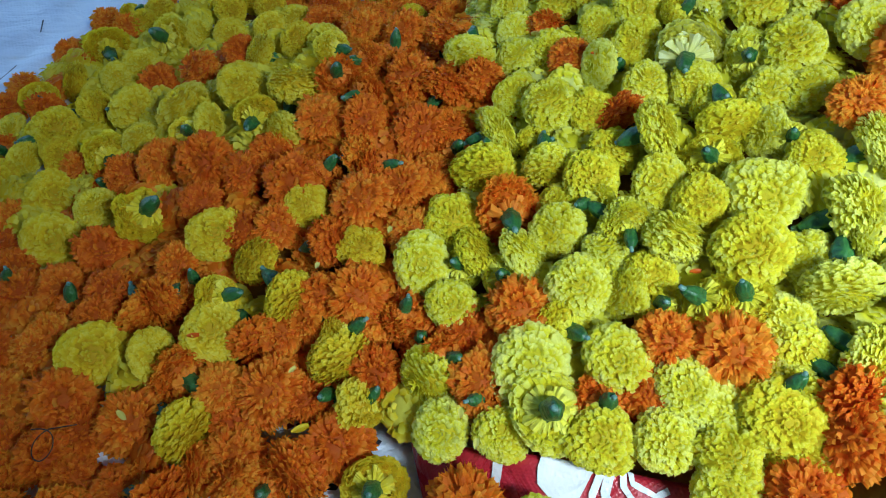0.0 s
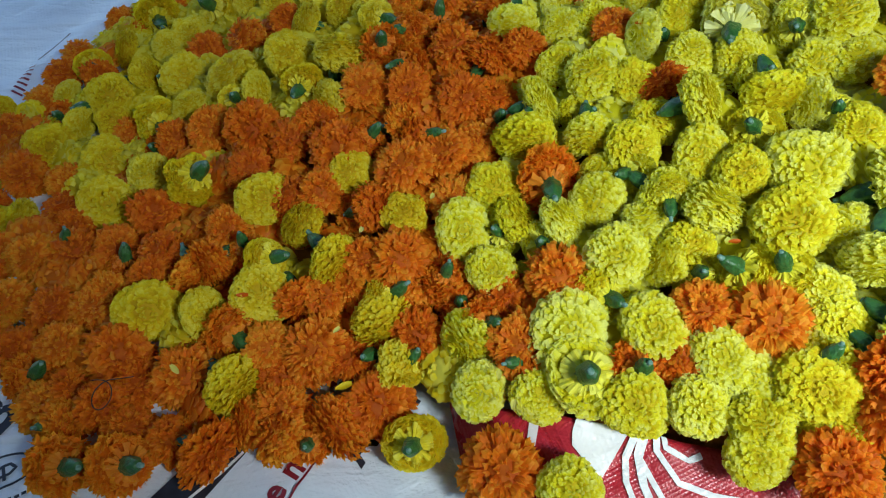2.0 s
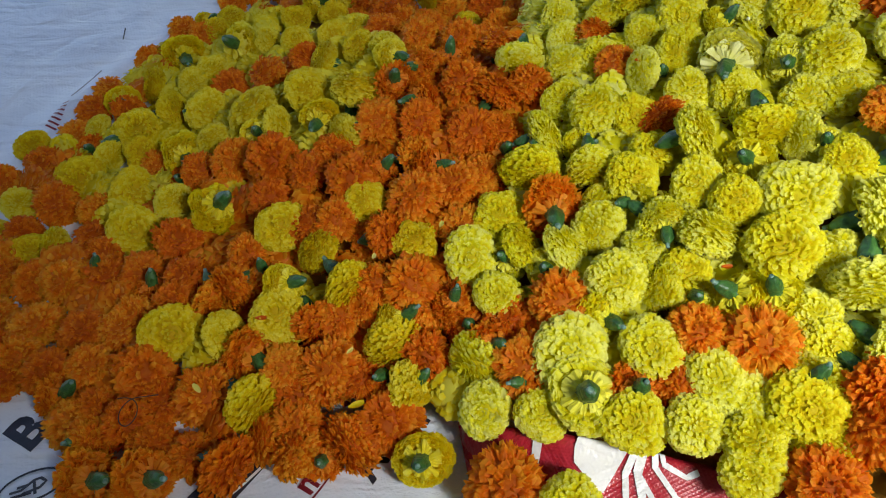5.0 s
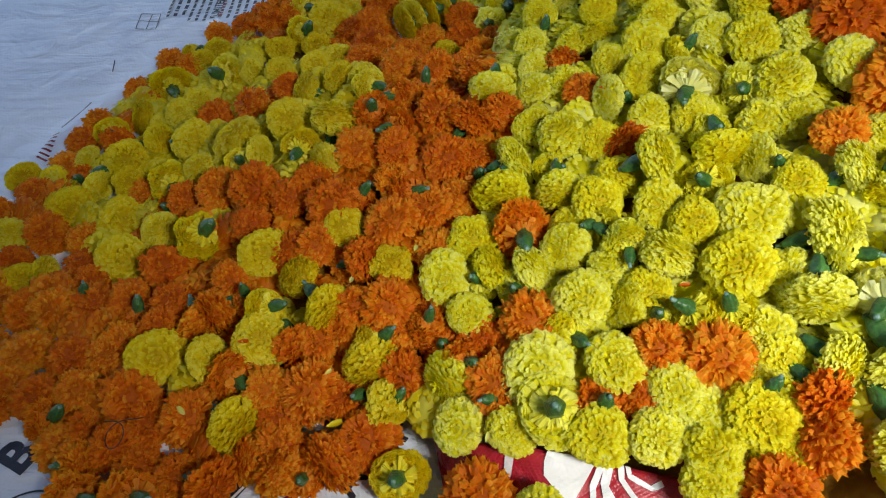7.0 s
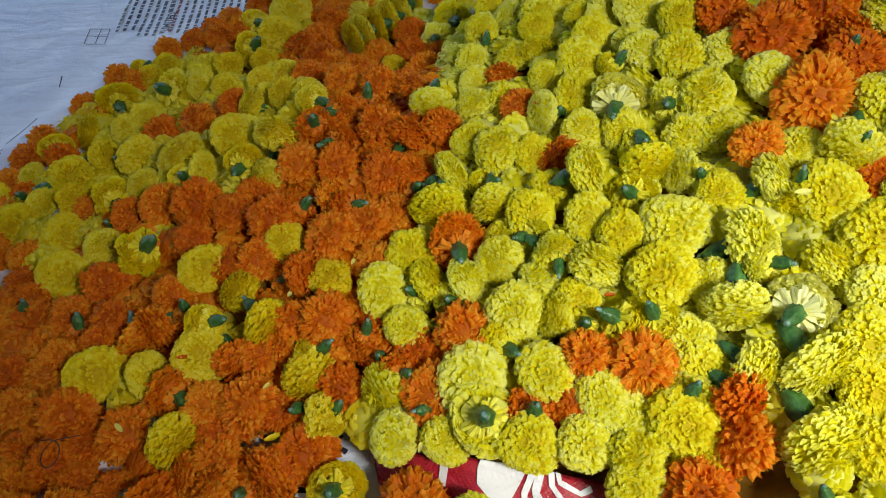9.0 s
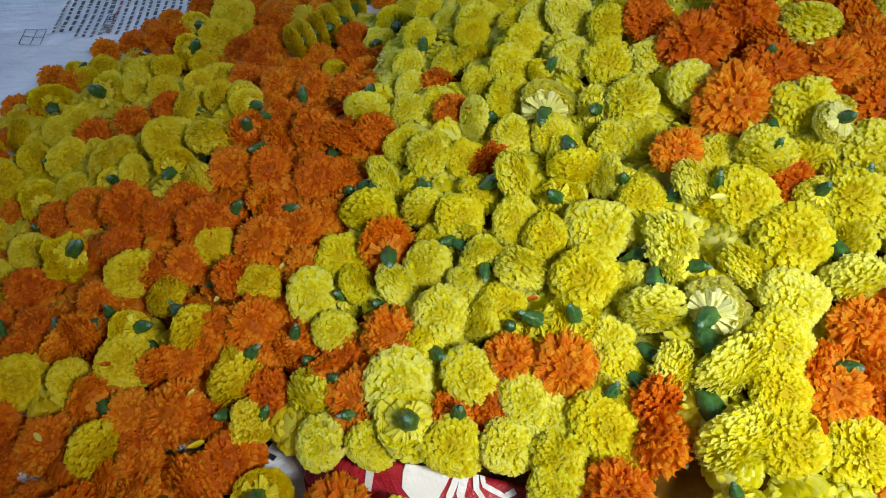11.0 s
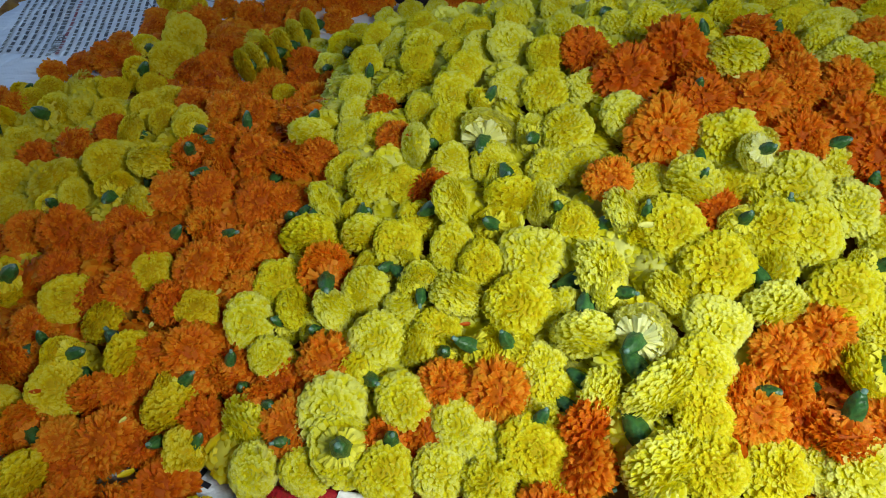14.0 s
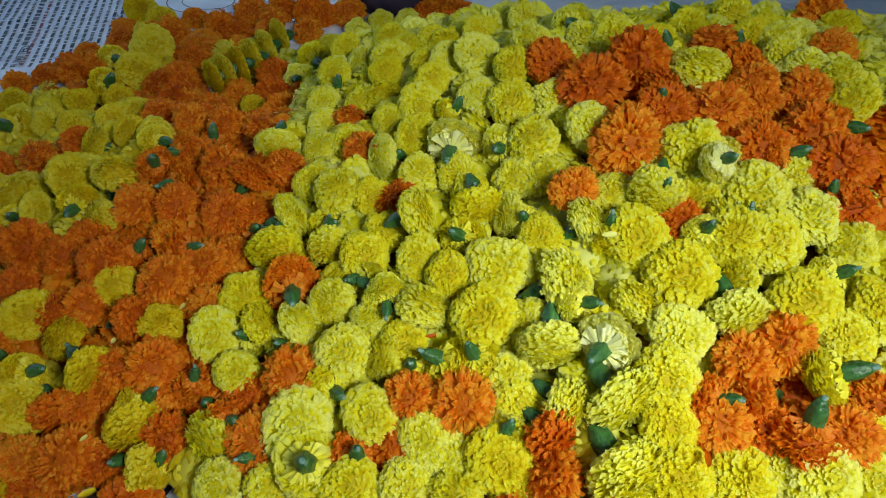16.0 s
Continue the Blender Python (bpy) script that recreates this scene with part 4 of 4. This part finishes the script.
yellow(0.525, 0.253, 0.178, 0.050, -0.34, -0.26, 0.90)
orange(0.460, 0.266, 0.179, 0.050, -0.14, -0.39, 0.91)
orange(0.323, 0.300, 0.179, 0.051, 0.62, -0.77, -0.11)
orange(0.319, 0.267, 0.162, 0.057, -0.69, 0.22, 0.69)
yellow(0.340, 0.323, 0.194, 0.051, 0.73, -0.68, -0.00)
yellow(0.637, 0.370, 0.270, 0.053, -0.38, -0.51, 0.77)
orange(0.616, 0.295, 0.219, 0.050, -0.50, -0.59, 0.63)
yellow(0.599, 0.239, 0.183, 0.050, -0.30, -0.61, 0.73)
yellow(0.607, 0.267, 0.200, 0.050, -0.16, -0.75, 0.64)
golden(-0.357, 1.538, 0.029, 0.072, 0.32, -0.34, 0.89)
golden(-0.307, 1.493, 0.026, 0.065, -0.02, -0.52, 0.85)
orange(-0.259, 1.412, 0.033, 0.073, 0.38, -0.51, 0.77)
orange(-0.235, 1.510, 0.021, 0.053, 0.10, -0.27, 0.96)
golden(-0.284, 1.321, 0.042, 0.090, 0.21, -0.75, 0.63)
golden(-0.287, 1.238, 0.038, 0.082, 0.36, -0.51, 0.78)
golden(-0.139, 1.167, 0.063, 0.070, -0.88, -0.44, -0.12, 0.6)
golden(-0.120, 1.194, 0.061, 0.071, -0.88, -0.44, -0.12, 0.6)
golden(-0.100, 1.220, 0.059, 0.072, -0.88, -0.44, -0.12, 0.6)
golden(-0.079, 1.258, 0.053, 0.074, -0.88, -0.44, -0.12, 0.6)
golden(-0.063, 1.332, 0.037, 0.078, -0.88, -0.44, -0.12, 0.6)
golden(-0.041, 1.382, 0.037, 0.077, -0.88, -0.44, -0.12, 0.6)
orange(-0.370, 1.396, 0.026, 0.058, -0.32, -0.17, 0.93)
orange(-0.412, 1.330, 0.031, 0.052, -0.12, -0.06, 0.99)
orange(-0.407, 1.234, 0.038, 0.060, 0.30, -0.17, 0.94)
orange(-0.466, 1.238, 0.031, 0.051, -0.20, -0.35, 0.92)
orange(-0.512, 1.219, 0.025, 0.050, 0.34, -0.40, 0.85)
orange(-0.375, 1.273, 0.039, 0.050, 0.03, -0.58, 0.82)
orange(-0.245, 1.193, 0.035, 0.065, -0.47, -0.12, 0.87)
orange(-0.201, 1.206, 0.034, 0.075, -0.05, -0.70, 0.72)
orange(-0.195, 1.120, 0.056, 0.060, 0.04, -0.11, 0.99)
orange(-0.170, 1.446, 0.026, 0.064, 0.40, -0.83, 0.38)
orange(-0.131, 1.426, 0.024, 0.061, 0.15, -0.25, 0.96)
orange(-0.116, 1.527, 0.029, 0.072, -0.04, -0.62, 0.79)
orange(-0.067, 1.482, 0.026, 0.066, -0.33, -0.39, 0.86)
orange(-0.051, 1.549, 0.026, 0.065, 0.28, -0.47, 0.84)
orange(-0.199, 1.303, 0.030, 0.056, 0.40, -0.27, 0.88)
golden(-0.348, 1.280, 0.041, 0.055, -0.51, 0.72, -0.48)
golden(-0.327, 1.154, 0.053, 0.063, -0.55, 0.44, -0.71)
golden(-0.355, 1.098, 0.057, 0.050, 0.45, -0.48, 0.75)
golden(-0.496, 1.149, 0.029, 0.051, 0.07, -0.32, 0.94)
golden(-0.292, 1.105, 0.058, 0.050, 0.02, -0.61, 0.79)
orange(0.016, 1.529, 0.029, 0.073, 0.25, -0.70, 0.67)
orange(0.045, 1.525, 0.026, 0.065, 0.44, -0.80, 0.42)
orange(0.102, 1.530, 0.029, 0.073, -0.22, -0.33, 0.92)
orange(0.016, 1.437, 0.025, 0.062, -0.13, -0.48, 0.87)
yellow(0.064, 1.389, 0.020, 0.051, -0.35, -0.19, 0.92)
yellow(0.037, 1.348, 0.023, 0.057, -0.52, 0.20, 0.83)
yellow(0.126, 1.442, 0.023, 0.058, 0.58, -0.52, 0.62)
yellow(0.115, 1.067, 0.176, 0.050, -0.03, -0.63, 0.78)
yellow(0.100, 0.963, 0.184, 0.056, -0.29, -0.46, 0.84)
yellow(0.140, 0.992, 0.195, 0.050, -0.71, -0.40, 0.57)
yellow(0.087, 0.900, 0.172, 0.052, -0.02, -0.52, 0.85)
yellow(0.145, 0.866, 0.196, 0.051, -0.29, -0.24, 0.93)
yellow(0.178, 0.858, 0.209, 0.050, -0.09, 0.28, 0.95)
yellow(0.175, 1.496, 0.022, 0.054, -0.07, -0.57, 0.82)
yellow(0.232, 1.487, 0.024, 0.059, 0.09, -0.67, 0.74)
yellow(0.189, 1.044, 0.204, 0.060, -0.17, -0.21, 0.96)
yellow(0.211, 0.974, 0.222, 0.051, -0.50, -0.32, 0.80)
yellow(0.187, 0.939, 0.218, 0.064, -0.29, -0.60, 0.75)
yellow(0.179, 0.905, 0.216, 0.051, -0.37, -0.50, 0.79)
yellow(0.254, 0.973, 0.235, 0.050, 0.03, -0.57, 0.82)
yellow(0.272, 0.954, 0.244, 0.050, -0.02, -0.18, 0.98)
yellow(0.243, 0.816, 0.258, 0.050, -0.02, -0.56, 0.83)
yellow(0.224, 0.767, 0.244, 0.061, -0.29, -0.72, 0.63)
yellow(0.267, 0.864, 0.263, 0.050, 0.38, -0.55, 0.74)
yellow(0.241, 0.889, 0.245, 0.050, -0.25, -0.32, 0.91)
orange(0.274, 1.537, 0.027, 0.069, 0.16, -0.34, 0.93)
orange(0.355, 1.524, 0.032, 0.079, 0.12, -0.18, 0.98)
orange(0.319, 1.564, 0.027, 0.067, -0.38, -0.15, 0.91)
golden(-0.541, 1.143, 0.023, 0.043, -0.75, 0.12, -0.65)
golden(-0.449, 0.825, 0.047, 0.042, 0.55, 0.42, -0.72)
golden(-0.561, 0.795, 0.033, 0.048, 0.52, 0.77, -0.37)
golden(-0.145, 0.815, 0.160, 0.047, -0.82, 0.46, -0.35)
orange(-0.062, 0.806, 0.160, 0.046, -0.07, 0.02, -1.00)
orange(-0.097, 0.785, 0.165, 0.041, 0.67, 0.65, -0.36)
orange(-0.136, 0.613, 0.130, 0.042, -0.62, 0.07, -0.78)
orange(-0.071, 0.604, 0.145, 0.044, -0.80, 0.35, -0.49)
orange(-0.092, 0.720, 0.159, 0.047, 0.66, 0.65, -0.37)
yellow(0.106, 0.926, 0.169, 0.046, -0.01, 0.05, -1.00)
yellow(0.261, 0.739, 0.249, 0.041, -0.45, 0.17, -0.88)
yellow(0.152, 0.515, 0.177, 0.042, 0.75, 0.51, -0.42)
yellow(0.176, 0.473, 0.192, 0.043, 0.09, 0.99, 0.05)
orange(-0.503, 0.529, 0.022, 0.045, -0.18, -0.15, -0.97)
orange(-0.413, 0.496, 0.031, 0.047, -0.14, -0.14, -0.98)
orange(-0.258, 0.487, 0.075, 0.041, 0.10, -0.07, -0.99)
golden(-0.232, 0.466, 0.088, 0.048, -0.84, 0.24, -0.49)
golden(-0.095, 0.420, 0.086, 0.047, -0.66, 0.05, -0.75)
orange(-0.036, 0.430, 0.101, 0.041, -0.15, -0.12, -0.98)
golden(-0.072, 0.356, 0.058, 0.041, -0.43, -0.11, -0.90)
yellow(0.265, 0.382, 0.181, 0.048, 0.42, -0.07, -0.91)
yellow(0.379, 0.210, 0.149, 0.040, 0.29, -0.23, -0.93)
orange(0.046, 0.342, 0.101, 0.040, 0.72, 0.49, -0.50)
yellow(0.546, 0.775, 0.317, 0.043, 0.41, 0.05, -0.91)
orange(0.625, 0.757, 0.322, 0.047, 0.08, 0.07, -0.99)
orange(0.594, 0.538, 0.318, 0.044, -0.52, 0.50, -0.69)
orange(0.661, 0.565, 0.338, 0.045, -0.53, 0.71, -0.46)
yellow(0.409, 0.483, 0.257, 0.046, 0.17, -0.03, -0.99)
yellow(0.599, 0.403, 0.272, 0.043, -0.49, 0.42, -0.76)
yellow(0.277, 0.306, 0.159, 0.045, -0.22, -0.06, -0.97)
orange(0.467, 0.309, 0.210, 0.045, -0.58, 0.51, -0.63)
orange(0.624, 0.477, 0.303, 0.040, 0.06, -0.01, -1.00)
yellow(0.540, 0.464, 0.280, 0.045, 0.13, -0.04, -0.99)
yellow(0.358, 0.416, 0.235, 0.044, -0.63, 0.62, -0.47)
yellow(0.021, 1.171, 0.058, 0.058, 0.10, 0.85, -0.50)
yellow(0.050, 1.230, 0.062, 0.072, -0.10, 0.88, -0.45)
golden(-0.054, 1.084, 0.055, 0.046, 0.00, -0.30, 0.95)
orange(-0.032, 1.216, 0.045, 0.064, -0.20, -0.50, 0.80)
orange(-0.024, 1.132, 0.050, 0.065, 0.20, -0.40, 0.90)
orange(-0.089, 1.140, 0.045, 0.059, 0.00, -0.50, 0.85)
orange(0.030, 1.110, 0.060, 0.054, -0.30, -0.30, 0.90)
orange(-0.124, 1.085, 0.050, 0.059, 0.10, -0.40, 0.90)
orange(0.005, 1.013, 0.082, 0.067, 0.10, -0.50, 0.85)
orange(-0.134, 1.031, 0.060, 0.055, -0.20, -0.60, 0.80)
orange(-0.027, 0.933, 0.100, 0.066, -0.10, -0.60, 0.75)
orange(-0.087, 0.984, 0.075, 0.052, 0.30, -0.40, 0.90)
orange(-0.169, 1.106, 0.045, 0.056, -0.10, -0.50, 0.90)
orange(-0.049, 0.894, 0.105, 0.055, 0.50, -0.40, 0.70)
orange(-0.108, 0.923, 0.090, 0.049, -0.30, 0.30, 0.80)
orange(0.375, 0.536, 0.283, 0.048, -0.30, -0.60, 0.72)
orange(0.487, 0.634, 0.325, 0.038, 0.05, 0.30, -0.95)
yellow(0.328, 0.536, 0.235, 0.039, 0.20, 0.45, -0.85)
yellow(0.458, 0.512, 0.292, 0.039, -0.10, 0.35, -0.90)
yellow(0.493, 0.460, 0.280, 0.040, 0.10, 0.40, -0.90)
orange(0.558, 0.316, 0.200, 0.050, -0.30, -0.40, 0.85)
pale(0.516, 0.521, 0.325, 0.041, -0.25, 0.60, -0.75)
golden(-0.536, 0.862, 0.016, 0.046, -0.08, 0.59, -0.80)
orange(-0.615, 0.782, 0.016, 0.046, -0.20, 0.58, -0.79)
golden(-0.320, 0.725, 0.095, 0.046, -0.02, 0.59, -0.81)
golden(-0.176, 0.697, 0.121, 0.046, -0.13, 0.59, -0.80)
orange(-0.438, 0.708, 0.023, 0.046, 0.10, 0.59, -0.80)
orange(-0.137, 0.531, 0.093, 0.046, -0.12, 0.59, -0.80)
yellow(0.276, 0.604, 0.226, 0.046, -0.01, 0.59, -0.81)
yellow(0.104, 0.616, 0.165, 0.046, -0.27, 0.57, -0.78)
yellow(0.058, 0.610, 0.156, 0.046, 0.33, 0.56, -0.76)
yellow(0.197, 0.706, 0.201, 0.046, 0.08, 0.59, -0.80)
orange(0.012, 0.628, 0.148, 0.046, -0.24, 0.57, -0.78)
yellow(0.024, 0.485, 0.118, 0.046, 0.31, 0.56, -0.77)
orange(-0.334, 0.496, 0.049, 0.046, -0.31, 0.56, -0.77)
golden(-0.271, 0.366, 0.020, 0.046, -0.29, 0.57, -0.77)
orange(-0.273, 0.293, 0.016, 0.046, 0.08, 0.59, -0.80)
orange(-0.164, 0.293, 0.016, 0.046, -0.08, 0.59, -0.80)
orange(-0.417, 0.302, 0.016, 0.046, 0.35, 0.55, -0.75)
orange(-0.102, 0.376, 0.051, 0.046, 0.28, 0.57, -0.77)
yellow(0.198, 0.407, 0.154, 0.046, 0.11, 0.59, -0.80)
orange(-0.019, 0.418, 0.086, 0.046, -0.06, 0.59, -0.80)
orange(0.007, 0.385, 0.098, 0.046, -0.33, 0.56, -0.76)
yellow(0.063, 0.460, 0.128, 0.046, 0.15, 0.58, -0.80)

# ---- the heap below the top flowers ----
spots = np.array([p for _, p, _ in PLACED])
kinds = [k for k, _, _ in PLACED]


def settled(x, y):
    """Height of the heap's surface, drawn to the flowers that lie on it."""
    w = np.exp(-((spots[:, 0] - x) ** 2 + (spots[:, 1] - y) ** 2) / 0.0032)
    return float((w @ spots[:, 2] + 0.15 * heap_top(x, y)) / (w.sum() + 0.15))


n = 100
HX, HY = (-0.75, 1.20), (0.05, 1.75)
verts = []
for j in range(n + 1):
    for i in range(n + 1):
        x, y = HX[0] + (HX[1] - HX[0]) * i / n, HY[0] + (HY[1] - HY[0]) * j / n
        z = min(settled(x, y), heap_top(x, y) + 0.03) - (0.044 if y > 0.38 or x > 0.4 else 0.09)
        verts.append((x, y, max(-0.003, z + 0.008 * noise.noise((x * 25, y * 25, 0)))))
faces = [(j * (n + 1) + i, j * (n + 1) + i + 1, (j + 1) * (n + 1) + i + 1, (j + 1) * (n + 1) + i) for j in range(n) for i in range(n)]
heap = new("heap_core", mesh("heap_core", verts, faces, [SOIL]))
tagged(heap, "packed crushed petals deep inside the marigold heap", "petals", kind="stuff")

low = {
    "yellow": [bloom_mesh("low_yellow", 110 + k, 78, 0.098, 0.14, 0.014, 2, [YELLOW, YELLOW_BACK], 0, 0.7) for k in range(3)],
    "orange": [bloom_mesh("low_orange", 120 + k, 80, 0.110, 0.15, 0.036, 2, [ORANGE, ORANGE_BACK], 0, 0.7, 0.74, 0.2, 0.57, 0.1) for k in range(3)],
}
arrays = {}
for kind, meshes in low.items():
    arrays[kind] = []
    for me in meshes:
        co = np.empty(len(me.vertices) * 3)
        me.vertices.foreach_get("co", co)
        sl = np.empty(len(me.polygons), dtype=np.int32)
        me.polygons.foreach_get("material_index", sl)
        tn = np.empty(len(me.vertices))
        me.attributes["tone"].data.foreach_get("value", tn)
        arrays[kind].append((co.reshape(-1, 3), [tuple(p.vertices) for p in me.polygons], sl, tn))
        bpy.data.meshes.remove(me)

rng = random.Random(21)
buried = {"yellow": [], "orange": []}
taken = []
for drop, gap in ((0.016, 0.037), (0.029, 0.033)):
    layer = []
    for _ in range(9000):
        x, y = rng.uniform(-0.72, 1.12), rng.uniform(0.10, 1.55)
        if heap_top(x, y) < -0.012 or (y < 0.35 and -0.2 < x < 0.33):
            continue
        z = settled(x, y)
        if z < -0.012 + drop:
            continue
        p = np.array((x, y, max(0.021, z - drop)))
        d = np.linalg.norm(spots - p, axis=1)
        near = int(d.argmin())
        if z < 0.07 or (y < 0.40 and x < 0.4):
            # at the heap's foot only inside its outline
            close = (spots - p)[d < 0.13]
            if len(close) < 4 or np.linalg.norm((close[:, :2] / np.linalg.norm(close, axis=1)[:, None]).mean(axis=0)) > 0.42:
                continue
        if d[near] < (gap if y < 1.05 else 0.05) or any((x - q[0]) ** 2 + (y - q[1]) ** 2 < gap * gap for q in layer):
            continue
        layer.append((x, y))
        about = [kinds[q] for q in np.argsort(d)[:6]]
        kind = "orange" if about.count("orange") + rng.uniform(-0.8, 0.8) >= 3 else "yellow"
        buried[kind].append((p, rng.uniform(0.046, 0.056)))
for kind, items in buried.items():
    V, F, S, T, at = [], [], [], [], 0
    for p, size in items:
        co, fc, sl, tn = rng.choice(arrays[kind])
        axis = Vector((rng.gauss(-0.1, 0.5), rng.gauss(-0.2, 0.5), 1)).normalized()
        m = np.array((axis.to_track_quat("Z", "Y").to_matrix() @ Euler((0, 0, rng.uniform(0, 6.28))).to_matrix())) * size
        V.append(co @ m.T + p)
        F += [tuple(q + at for q in f) for f in fc]
        T.append((tn + rng.uniform(-0.3, 0.3)) % 1.0)
        # buried yellow heads on the left take the golden colours
        S.append(sl + (2 if kind == "yellow" and p[0] < -0.02 else 0))
        at += len(co)
    V, S, T = np.concatenate(V), np.concatenate(S), np.concatenate(T)
    ob = new("buried_" + kind + "_marigolds", mesh("buried_" + kind, V, F, [YELLOW, YELLOW_BACK, GOLDEN, GOLDEN_BACK] if kind == "yellow" else [ORANGE, ORANGE_BACK], S))
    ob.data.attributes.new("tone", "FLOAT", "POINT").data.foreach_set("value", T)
    tagged(ob, kind + " marigold heads packed between and under the top flowers", "marigolds", kind="stuff")


# ---- small things ----
def strand(name, points, radius, mat, label, category):
    cu = bpy.data.curves.new(name, "CURVE")
    cu.dimensions, cu.bevel_depth, cu.bevel_resolution = "3D", radius, 2
    sp = cu.splines.new("NURBS")
    sp.points.add(len(points) - 1)
    for q, p in zip(sp.points, points):
        q.co = (*p, 1)
    sp.use_endpoint_u, sp.order_u = True, 3
    cu.materials.append(mat)
    tmp = new(name, cu)
    me = bpy.data.meshes.new_from_object(tmp.evaluated_get(bpy.context.evaluated_depsgraph_get()))
    bpy.data.objects.remove(tmp)
    return tagged(new(name, me), label, category)


coil = [(-0.395, 0.345, 0.058), (-0.372, 0.342, 0.066), (-0.352, 0.330, 0.068), (-0.348, 0.310, 0.064), (-0.362, 0.296, 0.058), (-0.378, 0.302, 0.058),
        (-0.380, 0.320, 0.064), (-0.364, 0.336, 0.070), (-0.342, 0.338, 0.072), (-0.322, 0.342, 0.072)]
coil = [(-0.363 + 0.68 * (x + 0.362), 0.311 + 0.68 * (y - 0.317), z - 0.002) for x, y, z in coil]
strand("dry_stalk", coil, 0.0006, DRY, "thin dark dry stalk curled on the orange flowers", "stalk")
strand("black_thread", [(-0.075, 0.372, 0.012), (-0.05, 0.366, 0.014), (-0.030, 0.362, 0.016), (-0.012, 0.362, 0.02)], 0.0009, DRY, "short black thread lying on the white sheet", "thread")
strand("thread", [(0.285, 0.725, 0.262), (0.300, 0.742, 0.275), (0.325, 0.752, 0.282), (0.352, 0.765, 0.292)], 0.0022, THREAD, "short white cotton thread between yellow flowers", "thread")


def loose_petal(x, y, z, length, yaw, tilt, mat, label):
    v, f = [], []
    for j in range(5):
        for i in range(4):
            s, u = j / 4, 2 * i / 3 - 1
            w = 0.22 * math.sin(0.35 + 2.3 * s)
            v.append((length * (s - 0.5), length * u * w, length * (0.12 * u * u + 0.15 * (s - 0.5) ** 2 + 0.02 * math.sin(5 * u + 3 * s))))
    for j in range(4):
        for i in range(3):
            q = j * 4 + i
            f.append((q, q + 1, q + 5, q + 4))
    ob = new("petal", mesh("petal", v, f, [mat]))
    ob.matrix_world = pose(x, y, z, tilt, tilt * 0.6, yaw)
    return tagged(ob, label, "petal", "loose petals")


# rounded dark cloth bundle behind the heap
bm = bmesh.new()
bmesh.ops.create_icosphere(bm, subdivisions=4, radius=1)
for v in bm.verts:
    c = v.co.copy()
    k = 1 + 0.16 * noise.noise(c * 2.2) + 0.05 * abs(noise.noise(c * 6))
    v.co = Vector((c.x * 0.10 * k, c.y * 0.08 * k, max(-0.055, c.z * 0.07 * k)))
me = bpy.data.meshes.new("crumpled_cloth")
bm.to_mesh(me)
bm.free()
me.materials.append(PURPLE)
me.polygons.foreach_set("use_smooth", [True] * len(me.polygons))
bundle = new("crumpled_cloth", me)
bundle.location = (0.20, 1.60, 0.060)
tagged(bundle, "dark purple crumpled cloth lying behind the heap", "cloth")

# loose petals
loose_petal(0.443, 0.247, 0.211, 0.017, 70, 20, ORANGE, "loose orange marigold petal lying on the flowers")
loose_petal(0.165, 0.688, 0.235, 0.011, 20, 15, ORANGE, "loose orange marigold petal lying on the flowers")
loose_petal(-0.243, 0.415, 0.090, 0.013, 10, 10, ORANGE, "loose orange marigold petal lying on the flowers")
loose_petal(-0.304, 0.346, 0.056, 0.014, -40, 10, PALE_BACK, "loose creamy white petal lying on the flowers")
loose_petal(0.019, 0.314, 0.118, 0.012, 85, 20, PALE_BACK, "loose creamy white petal lying on the flowers")
loose_petal(-0.051, 0.499, 0.154, 0.011, 80, 15, PALE_BACK, "loose creamy white petal lying on the flowers")
loose_petal(0.032, 0.288, 0.113, 0.011, 80, 10, PALE_BACK, "loose creamy white petal lying on the flowers")
loose_petal(-0.122, 0.467, 0.136, 0.011, 85, 25, PALE_BACK, "loose creamy white petal lying on the flowers")
loose_petal(0.395, 0.456, 0.284, 0.018, 15, 15, PALE_BACK, "loose creamy white petal lying on the flowers")
loose_petal(-0.127, 0.323, 0.073, 0.017, 30, 10, YELLOW, "loose yellow marigold petal lying on the flowers")
loose_petal(0.526, 0.626, 0.351, 0.013, 10, 10, PALE_BACK, "loose creamy white petal lying on the flowers")
loose_petal(0.216, 0.397, 0.209, 0.011, 10, 10, ORANGE, "loose orange marigold petal lying on the flowers")
loose_petal(-0.139, 0.374, 0.093, 0.010, 60, 20, PALE_BACK, "loose creamy white petal lying on the flowers")
